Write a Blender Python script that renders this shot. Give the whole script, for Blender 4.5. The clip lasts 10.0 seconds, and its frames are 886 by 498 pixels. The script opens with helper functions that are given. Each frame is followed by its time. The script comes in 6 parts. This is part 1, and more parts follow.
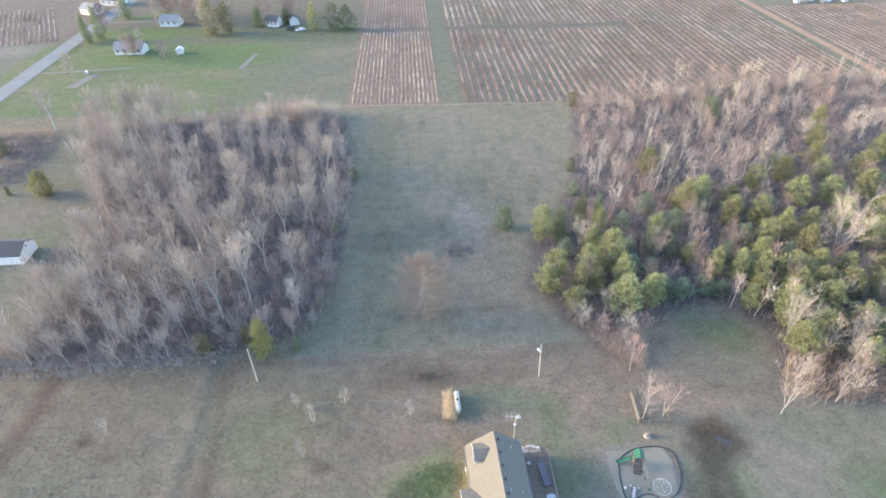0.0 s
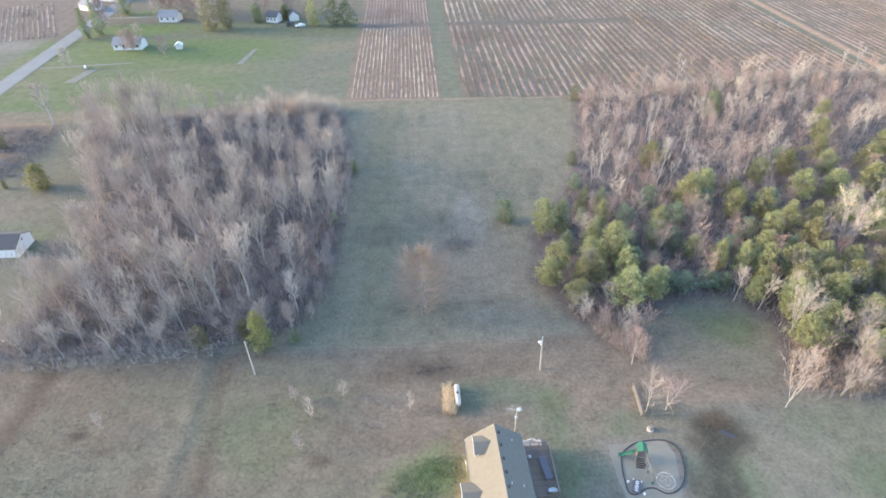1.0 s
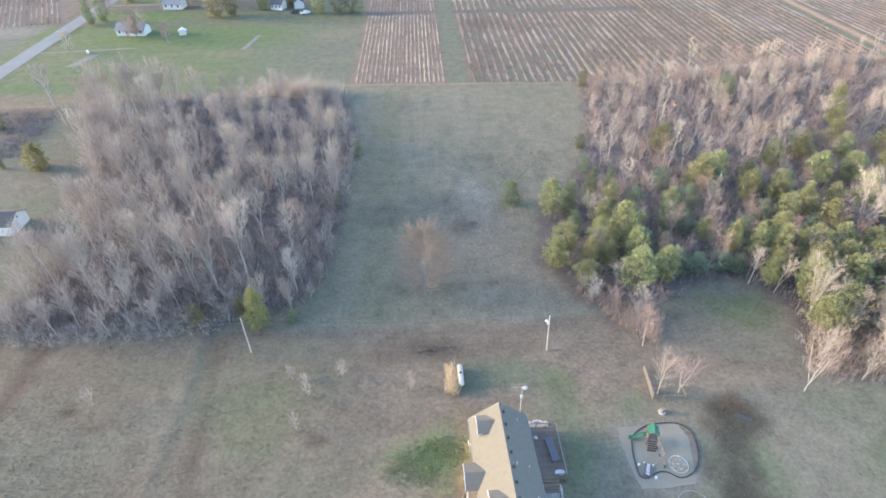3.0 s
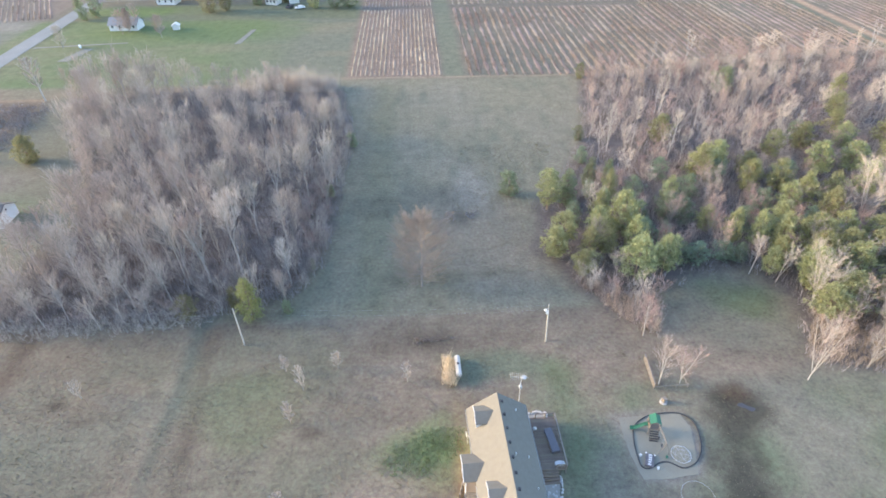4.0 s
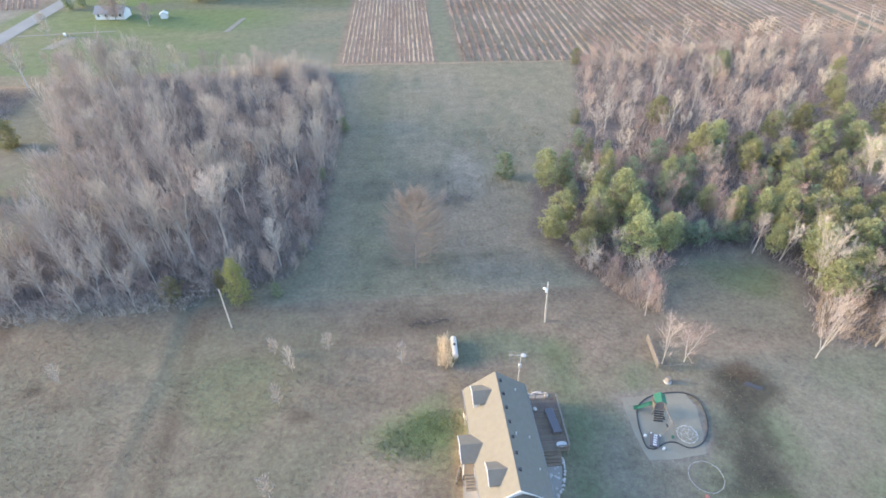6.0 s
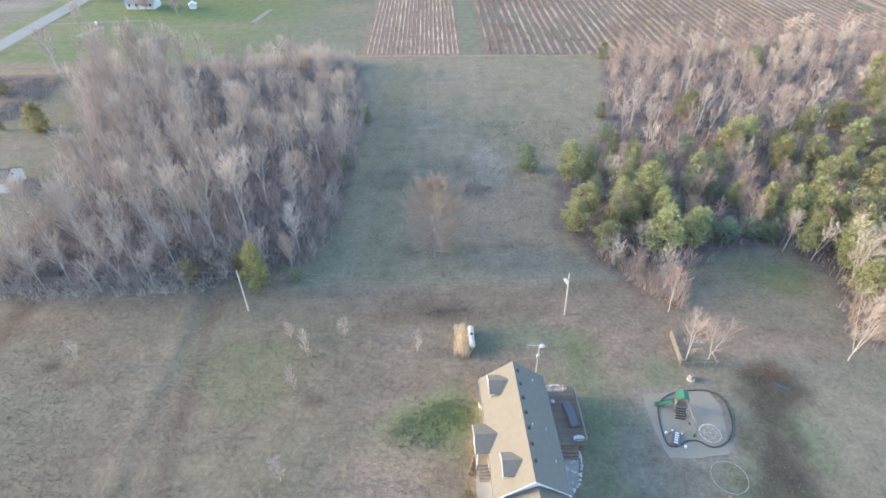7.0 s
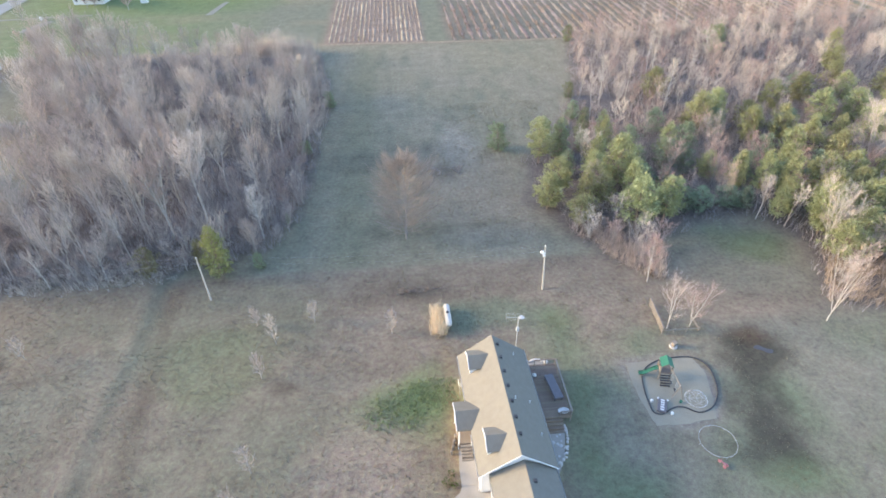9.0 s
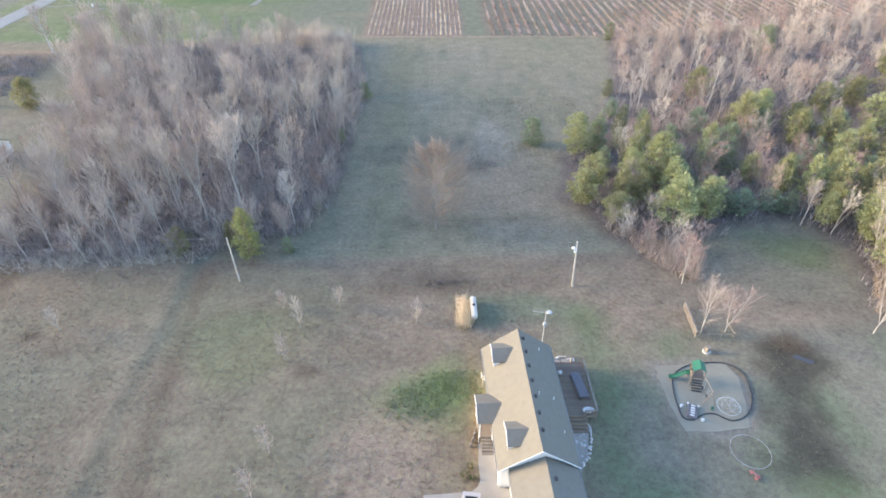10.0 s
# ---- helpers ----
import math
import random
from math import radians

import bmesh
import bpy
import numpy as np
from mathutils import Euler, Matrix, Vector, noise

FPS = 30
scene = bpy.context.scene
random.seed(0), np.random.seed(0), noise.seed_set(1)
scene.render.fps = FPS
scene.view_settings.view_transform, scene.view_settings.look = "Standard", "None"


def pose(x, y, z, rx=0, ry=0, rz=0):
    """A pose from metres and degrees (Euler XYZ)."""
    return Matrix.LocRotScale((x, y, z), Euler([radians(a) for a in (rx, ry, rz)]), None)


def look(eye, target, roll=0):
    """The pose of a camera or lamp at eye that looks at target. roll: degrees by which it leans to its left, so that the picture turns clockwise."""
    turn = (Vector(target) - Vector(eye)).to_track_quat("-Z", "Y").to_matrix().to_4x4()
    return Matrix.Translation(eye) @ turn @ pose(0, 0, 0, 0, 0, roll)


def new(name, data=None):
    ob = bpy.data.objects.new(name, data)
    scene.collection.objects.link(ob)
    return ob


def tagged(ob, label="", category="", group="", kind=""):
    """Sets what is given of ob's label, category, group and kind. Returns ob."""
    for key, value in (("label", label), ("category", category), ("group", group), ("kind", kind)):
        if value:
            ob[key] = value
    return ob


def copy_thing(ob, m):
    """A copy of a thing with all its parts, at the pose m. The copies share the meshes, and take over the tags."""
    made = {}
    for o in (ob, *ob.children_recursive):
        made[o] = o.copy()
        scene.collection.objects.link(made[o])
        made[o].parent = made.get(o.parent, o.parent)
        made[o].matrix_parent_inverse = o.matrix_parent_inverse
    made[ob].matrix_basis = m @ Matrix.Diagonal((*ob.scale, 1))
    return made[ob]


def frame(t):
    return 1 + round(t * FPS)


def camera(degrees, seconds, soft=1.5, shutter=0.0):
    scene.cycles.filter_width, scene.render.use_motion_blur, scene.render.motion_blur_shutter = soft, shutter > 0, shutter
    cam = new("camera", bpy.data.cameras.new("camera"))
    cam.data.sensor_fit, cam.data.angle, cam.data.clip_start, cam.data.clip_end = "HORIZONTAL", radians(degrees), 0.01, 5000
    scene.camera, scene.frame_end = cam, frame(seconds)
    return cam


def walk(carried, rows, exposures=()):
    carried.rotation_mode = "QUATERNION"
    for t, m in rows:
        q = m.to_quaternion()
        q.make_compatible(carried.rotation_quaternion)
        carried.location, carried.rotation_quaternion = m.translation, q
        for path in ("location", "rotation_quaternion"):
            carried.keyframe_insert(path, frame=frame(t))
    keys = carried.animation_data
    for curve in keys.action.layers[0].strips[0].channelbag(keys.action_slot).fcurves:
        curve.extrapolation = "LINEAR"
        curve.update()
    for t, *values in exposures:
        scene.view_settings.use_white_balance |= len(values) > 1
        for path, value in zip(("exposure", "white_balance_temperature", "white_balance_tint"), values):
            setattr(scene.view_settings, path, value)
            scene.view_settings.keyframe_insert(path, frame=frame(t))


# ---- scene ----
cam = camera(77.0, 10.0, soft=1.7)
# seconds, place, heading, pitch and lean of a drone that sinks straight down
ROWS = [
    (0, -8.06, 17.73, 77.89, -3.16, -37.84, -0.67),
    (0.5, -8.09, 17.83, 77.16, -3.16, -37.85, -0.69),
    (1, -7.99, 17.84, 75.93, -3.1, -37.84, -0.67),
    (1.5, -7.83, 17.86, 74.78, -3.26, -37.9, -0.74),
    (2, -7.84, 17.92, 73.23, -3.59, -37.86, -0.74),
    (2.5, -7.7, 18.01, 71.92, -2.31, -37.86, -0.69),
    (2.7, -7.7, 18.05, 71.38, -2.29, -37.86, -0.7),
    (3.8, -7.6, 18.33, 68.58, -2.8, -37.84, -0.72),
    (4, -7.55, 18.4, 68.08, -2.7, -37.86, -0.76),
    (4.5, -7.6, 18.54, 66.98, -2.75, -37.87, -0.74),
    (5, -7.55, 18.67, 65.74, -2.79, -37.86, -0.74),
    (5.2, -7.58, 18.71, 65.24, -3.12, -37.85, -0.71),
    (6.3, -7.75, 18.91, 62.58, -3.48, -37.85, -0.62),
    (6.5, -7.73, 18.94, 62.13, -2.54, -37.86, -0.65),
    (7, -7.69, 18.82, 61.07, -0.91, -37.88, -0.64),
    (7.5, -7.7, 18.81, 59.9, -1.0, -37.85, -0.68),
    (8, -7.8, 18.86, 58.72, -2.21, -37.83, -0.68),
    (8.5, -7.76, 18.97, 57.52, -2.95, -37.81, -0.68),
    (9, -7.75, 19.19, 56.22, -4.54, -37.79, -0.76),
    (9.5, -7.72, 19.32, 55.03, -3.53, -37.77, -0.69),
    (10, -7.58, 19.22, 54.59, -0.64, -37.78, -0.57),
]
walk(cam, [(t, pose(x, y, z, 0, 0, yaw) @ pose(0, 0, 0, 90 + pitch, 0, 0) @ pose(0, 0, 0, 0, 0, lean))
           for t, x, y, z, yaw, pitch, lean in ROWS], exposures=[(0.0, 2.42, 6450, 18)])

# ---------------------------------------------------------------- world and sun
SUN_AZIMUTH, SUN_HEIGHT = 279.0, 12.0      # degrees clockwise from the far field's direction, and above the ground
world = bpy.data.worlds.new("sky")
scene.world = world
world.use_nodes = True
wn = world.node_tree.nodes
sky = wn.new("ShaderNodeTexSky")
sky.sky_type = "NISHITA"
sky.sun_disc = False
sky.sun_elevation = radians(SUN_HEIGHT)
sky.sun_rotation = radians(SUN_AZIMUTH)
sky.air_density, sky.dust_density, sky.ozone_density = 1.0, 0.4, 2.0
world.node_tree.links.new(sky.outputs[0], wn["Background"].inputs[0])
wn["Background"].inputs[1].default_value = 0.15
sun = new("sun", bpy.data.lights.new("sun", "SUN"))
sun.data.energy, sun.data.angle, sun.data.color = 2.1, radians(26.0), (1.0, 0.8, 0.46)
az, el = radians(SUN_AZIMUTH), radians(SUN_HEIGHT)
sun.matrix_world = look((math.sin(az) * math.cos(el) * 300, math.cos(az) * math.cos(el) * 300, math.sin(el) * 300), (0, 0, 0))


# ---------------------------------------------------------------- materials
def material(name, base, rough=0.85, vary=0.25, scale=3.0, fine=25.0, bump=0.3, metal=0.0, island=0.0, each=0.0, leaf=0.0):
    """A surface with stains, grain and relief. island, each: how far separate pieces, or separate objects, differ."""
    m = bpy.data.materials.new(name)
    m.use_nodes = True
    t = m.node_tree
    n, l = t.nodes, t.links
    b = n["Principled BSDF"]
    b.inputs["Roughness"].default_value, b.inputs["Metallic"].default_value = rough, metal
    b.inputs["Specular IOR Level"].default_value = 0.3
    where = n.new("ShaderNodeTexCoord")
    big, small = n.new("ShaderNodeTexNoise"), n.new("ShaderNodeTexNoise")
    big.inputs["Scale"].default_value, small.inputs["Scale"].default_value = scale, fine
    big.inputs["Detail"].default_value, small.inputs["Detail"].default_value = 4, 3
    l.new(where.outputs["Object"], big.inputs["Vector"])
    l.new(where.outputs["Object"], small.inputs["Vector"])

    def arith(kind, a, c):
        q = n.new("ShaderNodeMath")
        q.operation = kind
        for i, v in enumerate((a, c)):
            if isinstance(v, (int, float)):
                q.inputs[i].default_value = v
            else:
                l.new(v, q.inputs[i])
        return q.outputs[0]

    value = arith("ADD", arith("MULTIPLY", arith("SUBTRACT", big.outputs[0], 0.5), 2.4 * vary),
                  arith("MULTIPLY", arith("SUBTRACT", small.outputs[0], 0.5), 1.6 * vary))
    if island:
        g = n.new("ShaderNodeNewGeometry")
        value = arith("ADD", value, arith("MULTIPLY", arith("SUBTRACT", g.outputs["Random Per Island"], 0.5), 2 * island))
    if each:
        o = n.new("ShaderNodeObjectInfo")
        value = arith("ADD", value, arith("MULTIPLY", arith("SUBTRACT", o.outputs["Random"], 0.5), 2 * each))
    hsv = n.new("ShaderNodeHueSaturation")
    hsv.inputs["Color"].default_value = (*base, 1)
    l.new(arith("ADD", value, 1.0), hsv.inputs["Value"])
    if each:
        l.new(arith("ADD", arith("MULTIPLY", o.outputs["Random"], 0.036), 0.482), hsv.inputs["Hue"])
    l.new(hsv.outputs[0], b.inputs["Base Color"])
    if bump:
        q = n.new("ShaderNodeBump")
        q.inputs["Strength"].default_value, q.inputs["Distance"].default_value = bump, 0.03
        l.new(small.outputs[0], q.inputs["Height"])
        l.new(q.outputs[0], b.inputs["Normal"])
    if leaf:
        tr, mix = n.new("ShaderNodeBsdfTranslucent"), n.new("ShaderNodeMixShader")
        l.new(hsv.outputs[0], tr.inputs[0])
        mix.inputs[0].default_value = leaf
        l.new(b.outputs[0], mix.inputs[1])
        l.new(tr.outputs[0], mix.inputs[2])
        l.new(mix.outputs[0], n["Material Output"].inputs[0])
    return m


def ground_material():
    """Turf and soil: the zones' own colour, broken up by tufts, clods and worn spots at several sizes."""
    m = bpy.data.materials.new("turf")
    m.use_nodes = True
    n, l = m.node_tree.nodes, m.node_tree.links
    b = n["Principled BSDF"]
    b.inputs["Roughness"].default_value, b.inputs["Specular IOR Level"].default_value = 0.95, 0.1
    where, zone = n.new("ShaderNodeTexCoord"), n.new("ShaderNodeVertexColor")
    zone.layer_name = "zone"
    tufts = []
    for scale, detail in ((0.35, 6), (1.6, 5), (7.0, 3)):
        q = n.new("ShaderNodeTexNoise")
        q.inputs["Scale"].default_value, q.inputs["Detail"].default_value = scale, detail
        q.inputs["Roughness"].default_value = 0.65
        l.new(where.outputs["Object"], q.inputs["Vector"])
        tufts.append(q.outputs[0])

    def arith(kind, a, c):
        q = n.new("ShaderNodeMath")
        q.operation = kind
        for i, v in enumerate((a, c)):
            if isinstance(v, (int, float)):
                q.inputs[i].default_value = v
            else:
                l.new(v, q.inputs[i])
        return q.outputs[0]

    value = 1.0
    for t, k in zip(tufts, (0.85, 0.95, 0.8)):
        value = arith("ADD", arith("MULTIPLY", arith("SUBTRACT", t, 0.5), k), value)
    hsv = n.new("ShaderNodeHueSaturation")
    l.new(zone.outputs[0], hsv.inputs["Color"])
    l.new(value, hsv.inputs["Value"])
    l.new(arith("ADD", arith("MULTIPLY", arith("SUBTRACT", tufts[1], 0.5), 0.15), 0.5), hsv.inputs["Hue"])
    l.new(hsv.outputs[0], b.inputs["Base Color"])
    q = n.new("ShaderNodeBump")
    q.inputs["Strength"].default_value, q.inputs["Distance"].default_value = 0.3, 0.25
    l.new(arith("ADD", tufts[1], arith("MULTIPLY", tufts[2], 0.4)), q.inputs["Height"])
    l.new(q.outputs[0], b.inputs["Normal"])
    return m


TURF = ground_material()
BARK = material("grey bark", (0.29, 0.262, 0.24), vary=0.3, scale=0.8, fine=6, each=0.25)
TWIG = material("fine bare twigs", (0.43, 0.354, 0.305), vary=0.15, scale=0.4, fine=3, bump=0, island=0.25, each=0.3)
PALEBARK = material("pale birch bark", (0.4, 0.36, 0.32), vary=0.35, scale=1.2, fine=7, each=0.12)
PALETWIG = material("pale bare twigs", (0.43, 0.37, 0.32), vary=0.15, scale=0.4, fine=3, bump=0, island=0.25, each=0.15)
THICKET = material("grey thicket twigs", (0.385, 0.328, 0.295), vary=0.15, scale=0.4, fine=3, bump=0, island=0.25, each=0.25)
LIGHTTWIG = material("bleached bare twigs", (0.56, 0.48, 0.42), vary=0.15, scale=0.4, fine=3, bump=0, island=0.25)
TANTWIG = material("tan bare twigs", (0.27, 0.215, 0.176), vary=0.15, scale=0.4, fine=3, bump=0, island=0.25)
REDTWIG = material("budding red twigs", (0.362, 0.28, 0.247), vary=0.15, scale=0.4, fine=3, bump=0, island=0.25, each=0.15)
WHITEBARK = material("white birch bark", (0.41, 0.385, 0.355), vary=0.35, scale=1.2, fine=7, each=0.12)
PINKTWIG = material("pink budding twigs", (0.365, 0.258, 0.227), vary=0.15, scale=0.4, fine=3, bump=0, island=0.25, each=0.2)
PINEBARK = material("pine bark", (0.24, 0.18, 0.14), vary=0.3, scale=1.5, fine=9)
NEEDLES = material("pine needles", (0.3, 0.305, 0.155), vary=0.2, scale=0.5, fine=4, bump=0, island=0.3, each=0.16, leaf=0.32)
BLUENEEDLES = material("blue-green pine needles", (0.22, 0.265, 0.175), vary=0.2, scale=0.5, fine=4, bump=0, island=0.3, each=0.14, leaf=0.3)
BRIGHTNEEDLES = material("bright young needles", (0.28, 0.295, 0.125), vary=0.2, scale=0.5, fine=4, bump=0, island=0.3, leaf=0.45)
CEDAR = material("dark cedar needles", (0.21, 0.24, 0.14), vary=0.2, scale=0.5, fine=4, bump=0, island=0.3, each=0.2, leaf=0.25)
SHINGLE = material("weathered roof shingles", (0.17, 0.158, 0.132), vary=0.12, scale=1.6, fine=9, bump=0.4)
SIDING = material("white vinyl siding", (0.62, 0.61, 0.59), rough=0.5, vary=0.05, scale=0.7, fine=8, bump=0.05)
WHITE = material("weathered white paint", (0.66, 0.655, 0.64), rough=0.4, vary=0.08, scale=2, fine=15, bump=0.05)
CONCRETE = material("pale concrete", (0.31, 0.285, 0.25), vary=0.15, scale=0.6, fine=9, bump=0.15)
GRAVEL = material("dull gravel", (0.205, 0.195, 0.16), vary=0.2, scale=0.5, fine=6, bump=0.2)
ASPHALT = material("worn grey asphalt", (0.215, 0.217, 0.208), vary=0.15, scale=0.15, fine=3, bump=0.1)
STONE = material("grey stones", (0.38, 0.36, 0.34), vary=0.2, scale=2, fine=12, island=0.25)
DECKWOOD = material("brown deck boards", (0.2, 0.155, 0.12), vary=0.2, scale=1.2, fine=14, each=0.1, bump=0.2)
OLDWOOD = material("weathered grey wood", (0.23, 0.195, 0.16), vary=0.25, scale=2, fine=18, bump=0.3)
POLEWOOD = material("bleached pole wood", (0.43, 0.395, 0.345), vary=0.2, scale=2, fine=14)
DARK = material("dark weathered plastic", (0.05, 0.05, 0.055), rough=0.5, vary=0.2, scale=3, fine=20, bump=0.1)
GLASSY = material("dark window glass", (0.03, 0.035, 0.04), rough=0.08, vary=0.05, bump=0)
STEEL = material("galvanised steel", (0.42, 0.42, 0.41), rough=0.6, metal=0.15, vary=0.15, bump=0.05)
GREENPLASTIC = material("green playground plastic", (0.03, 0.14, 0.085), rough=0.45, vary=0.1, scale=2, bump=0.05)
PURPLE = material("dark purple plastic", (0.13, 0.12, 0.128), rough=0.5, vary=0.15, bump=0.05)
SAND = material("pale play sand", (0.262, 0.236, 0.18), vary=0.16, scale=0.5, fine=10, bump=0.4)
REED = material("dry straw grass", (0.7, 0.59, 0.44), vary=0.15, scale=0.6, fine=4, bump=0, island=0.3, leaf=0.3)
STRAW = material("dry straw stems", (0.315, 0.245, 0.17), vary=0.35, scale=0.06, fine=0.8, bump=0, island=0.3, each=0.1)
BERRY = material("reddish berry canes", (0.285, 0.215, 0.165), vary=0.42, scale=0.05, fine=0.6, bump=0, island=0.35, each=0.12)
BRUSH = material("grey undergrowth twigs", (0.3, 0.268, 0.258), vary=0.25, scale=0.06, fine=0.8, bump=0, island=0.35)
SHRUB = material("green shrub leaves", (0.09, 0.12, 0.04), vary=0.2, scale=0.5, fine=5, bump=0, island=0.3, leaf=0.3)
GRASS = material("coarse grass blades", (0.215, 0.19, 0.125), vary=0.3, scale=0.07, fine=0.9, bump=0, island=0.35, leaf=0.2)
LUSH = material("lush green grass blades", (0.215, 0.262, 0.135), vary=0.25, scale=0.3, fine=2, bump=0, island=0.35, leaf=0.3)
SILVER = material("pale silver car paint", (0.42, 0.4, 0.4), rough=0.3, vary=0.05, bump=0)
REDPAINT = material("dark red car paint", (0.09, 0.015, 0.018), rough=0.25, vary=0.05, bump=0)
RUBBER = material("black rubber", (0.02, 0.02, 0.02), vary=0.2, bump=0.1)
REDPLASTIC = material("faded red plastic", (0.42, 0.17, 0.17), rough=0.5, vary=0.15, bump=0.05)
WATER = material("muddy standing water", (0.065, 0.065, 0.068), rough=0.3, vary=0.2, scale=0.5, bump=0.02)
SILL = material("dark roof metal", (0.05, 0.05, 0.055), rough=0.5, vary=0.15, bump=0.05)


# ---------------------------------------------------------------- mesh tools
class Shape:
    """Collects corners and faces of one mesh."""

    def __init__(self):
        self.v, self.f = [], []

    def face(self, *pts):
        k = len(self.v)
        self.v += [tuple(p) for p in pts]
        self.f.append(tuple(range(k, k + len(pts))))
        return self

    def box(self, x0, y0, z0, x1, y1, z1, m=None):
        k = len(self.v)
        c = [Vector(p) for p in ((x0, y0, z0), (x1, y0, z0), (x1, y1, z0), (x0, y1, z0), (x0, y0, z1), (x1, y0, z1), (x1, y1, z1), (x0, y1, z1))]
        self.v += [tuple(m @ p) if m else tuple(p) for p in c]
        self.f += [tuple(k + i for i in q) for q in ((3, 2, 1, 0), (4, 5, 6, 7), (0, 1, 5, 4), (1, 2, 6, 5), (2, 3, 7, 6), (3, 0, 4, 7))]
        return self

    def bevelled(self, x0, y0, z0, x1, y1, z1, e=0.03, m=None):
        """A box whose upright and upper edges are cut back."""
        k = len(self.v)
        rings = []
        for z, d in ((z0, 0), (z1 - e, 0), (z1, e)):
            a, b, c, g = x0 + d, y0 + d, x1 - d, y1 - d
            rings.append([(a + e, b, z), (c - e, b, z), (c, b + e, z), (c, g - e, z), (c - e, g, z), (a + e, g, z), (a, g - e, z), (a, b + e, z)])
        for r in rings:
            self.v += [tuple(m @ Vector(p)) if m else p for p in r]
        for j in range(2):
            for i in range(8):
                q = (i + 1) % 8
                self.f.append((k + 8 * j + i, k + 8 * j + q, k + 8 * j + 8 + q, k + 8 * j + 8 + i))
        self.f += [tuple(k + i for i in range(7, -1, -1)), tuple(k + 16 + i for i in range(8))]
        return self

    def tube(self, path, radii, n=6, closed=False, cap=True):
        path = [Vector(p) for p in path]
        if isinstance(radii, (int, float)):
            radii = [radii] * len(path)
        k, count = len(self.v), len(path)
        for i, p in enumerate(path):
            if closed:
                d = path[(i + 1) % count] - path[i - 1]
            else:
                d = path[min(i + 1, count - 1)] - path[max(i - 1, 0)]
            d.normalize()
            a = d.cross(Vector((0.31, 0.95, 0.07)) if abs(d.y) < 0.9 else Vector((1, 0, 0))).normalized()
            b = d.cross(a)
            for j in range(n):
                w = 2 * math.pi * j / n
                self.v.append(tuple(p + radii[i] * (math.cos(w) * a + math.sin(w) * b)))
        for i in range(count if closed else count - 1):
            q = (i + 1) % count
            for j in range(n):
                g = (j + 1) % n
                self.f.append((k + i * n + j, k + i * n + g, k + q * n + g, k + q * n + j))
        if cap and not closed:
            self.f.append(tuple(k + j for j in range(n - 1, -1, -1)))
            self.f.append(tuple(k + (count - 1) * n + j for j in range(n)))
        return self

    def spike(self, p, q, w, side):
        """A narrow blade from p to its tip q, w wide at the foot."""
        k = len(self.v)
        s = side * (w / 2)
        self.v += [tuple(p - s), tuple(p + s), tuple(q)]
        self.f.append((k, k + 1, k + 2))

    def ribbon(self, pts, widths, side):
        k = len(self.v)
        for p, w in zip(pts, widths):
            self.v += [tuple(p - side * (w / 2)), tuple(p + side * (w / 2))]
        for i in range(len(pts) - 1):
            self.f.append((k + 2 * i, k + 2 * i + 1, k + 2 * i + 3, k + 2 * i + 2))

    def dome(self, c, r, n=12, rings=5, squash=1.0, low=0.0):
        k = len(self.v)
        for i in range(rings):
            a = low + (math.pi / 2 - low) * i / rings
            for j in range(n):
                w = 2 * math.pi * j / n
                self.v.append((c[0] + r * math.cos(a) * math.cos(w), c[1] + r * math.cos(a) * math.sin(w), c[2] + squash * r * math.sin(a)))
        self.v.append((c[0], c[1], c[2] + squash * r))
        for i in range(rings - 1):
            for j in range(n):
                g = (j + 1) % n
                self.f.append((k + i * n + j, k + i * n + g, k + (i + 1) * n + g, k + (i + 1) * n + j))
        for j in range(n):
            self.f.append((k + (rings - 1) * n + j, k + (rings - 1) * n + (j + 1) % n, k + rings * n))
        return self

    def mesh(self, name, mat):
        me = bpy.data.meshes.new(name)
        me.from_pydata(self.v, [], self.f)
        me.materials.append(mat)
        me.validate()
        return me


def thing(name, x, y, z=0.0, turn=0.0, label="", category="", group="", kind=""):
    ob = new(name)
    ob.empty_display_size = 0.3
    ob.matrix_world = pose(x, y, z, 0, 0, turn)
    return tagged(ob, label, category, group, kind)


def part(name, shape, mat, parent, label=""):
    ob = new(name, shape.mesh(name, mat))
    ob.parent = parent
    return tagged(ob, label)


def solid(name, shape, mat, label="", category="", group="", kind=""):
    return tagged(new(name, shape.mesh(name, mat)), label, category, group, kind)


rng = random.Random(7)


def unit(r):
    while True:
        v = Vector((r.uniform(-1, 1), r.uniform(-1, 1), r.uniform(-1, 1)))
        if 0.05 < v.length < 1:
            return v.normalized()


# ---------------------------------------------------------------- ground, one sheet to the horizon
def lattice(i, j, seed):
    h = np.sin(i * 127.1 + j * 311.7 + seed * 74.7) * 43758.5453
    return h - np.floor(h)


def clouds(x, y, size, seed, octaves=3):
    """Smooth noise from 0 to 1."""
    total, weight = 0.0, 0.0
    for o in range(octaves):
        u, v = x / size * 2 ** o + 13.7 * seed, y / size * 2 ** o - 7.1 * seed
        i, j = np.floor(u), np.floor(v)
        a, b = u - i, v - j
        a, b = a * a * (3 - 2 * a), b * b * (3 - 2 * b)
        n = (lattice(i, j, seed) * (1 - a) + lattice(i + 1, j, seed) * a) * (1 - b) + (lattice(i, j + 1, seed) * (1 - a) + lattice(i + 1, j + 1, seed) * a) * b
        total, weight = total + n * 0.5 ** o, weight + 0.5 ** o
    return total / weight


def soft(d, width):
    """1 inside (d below 0), fading to 0 over the width."""
    return np.clip(0.5 - d / width, 0, 1)


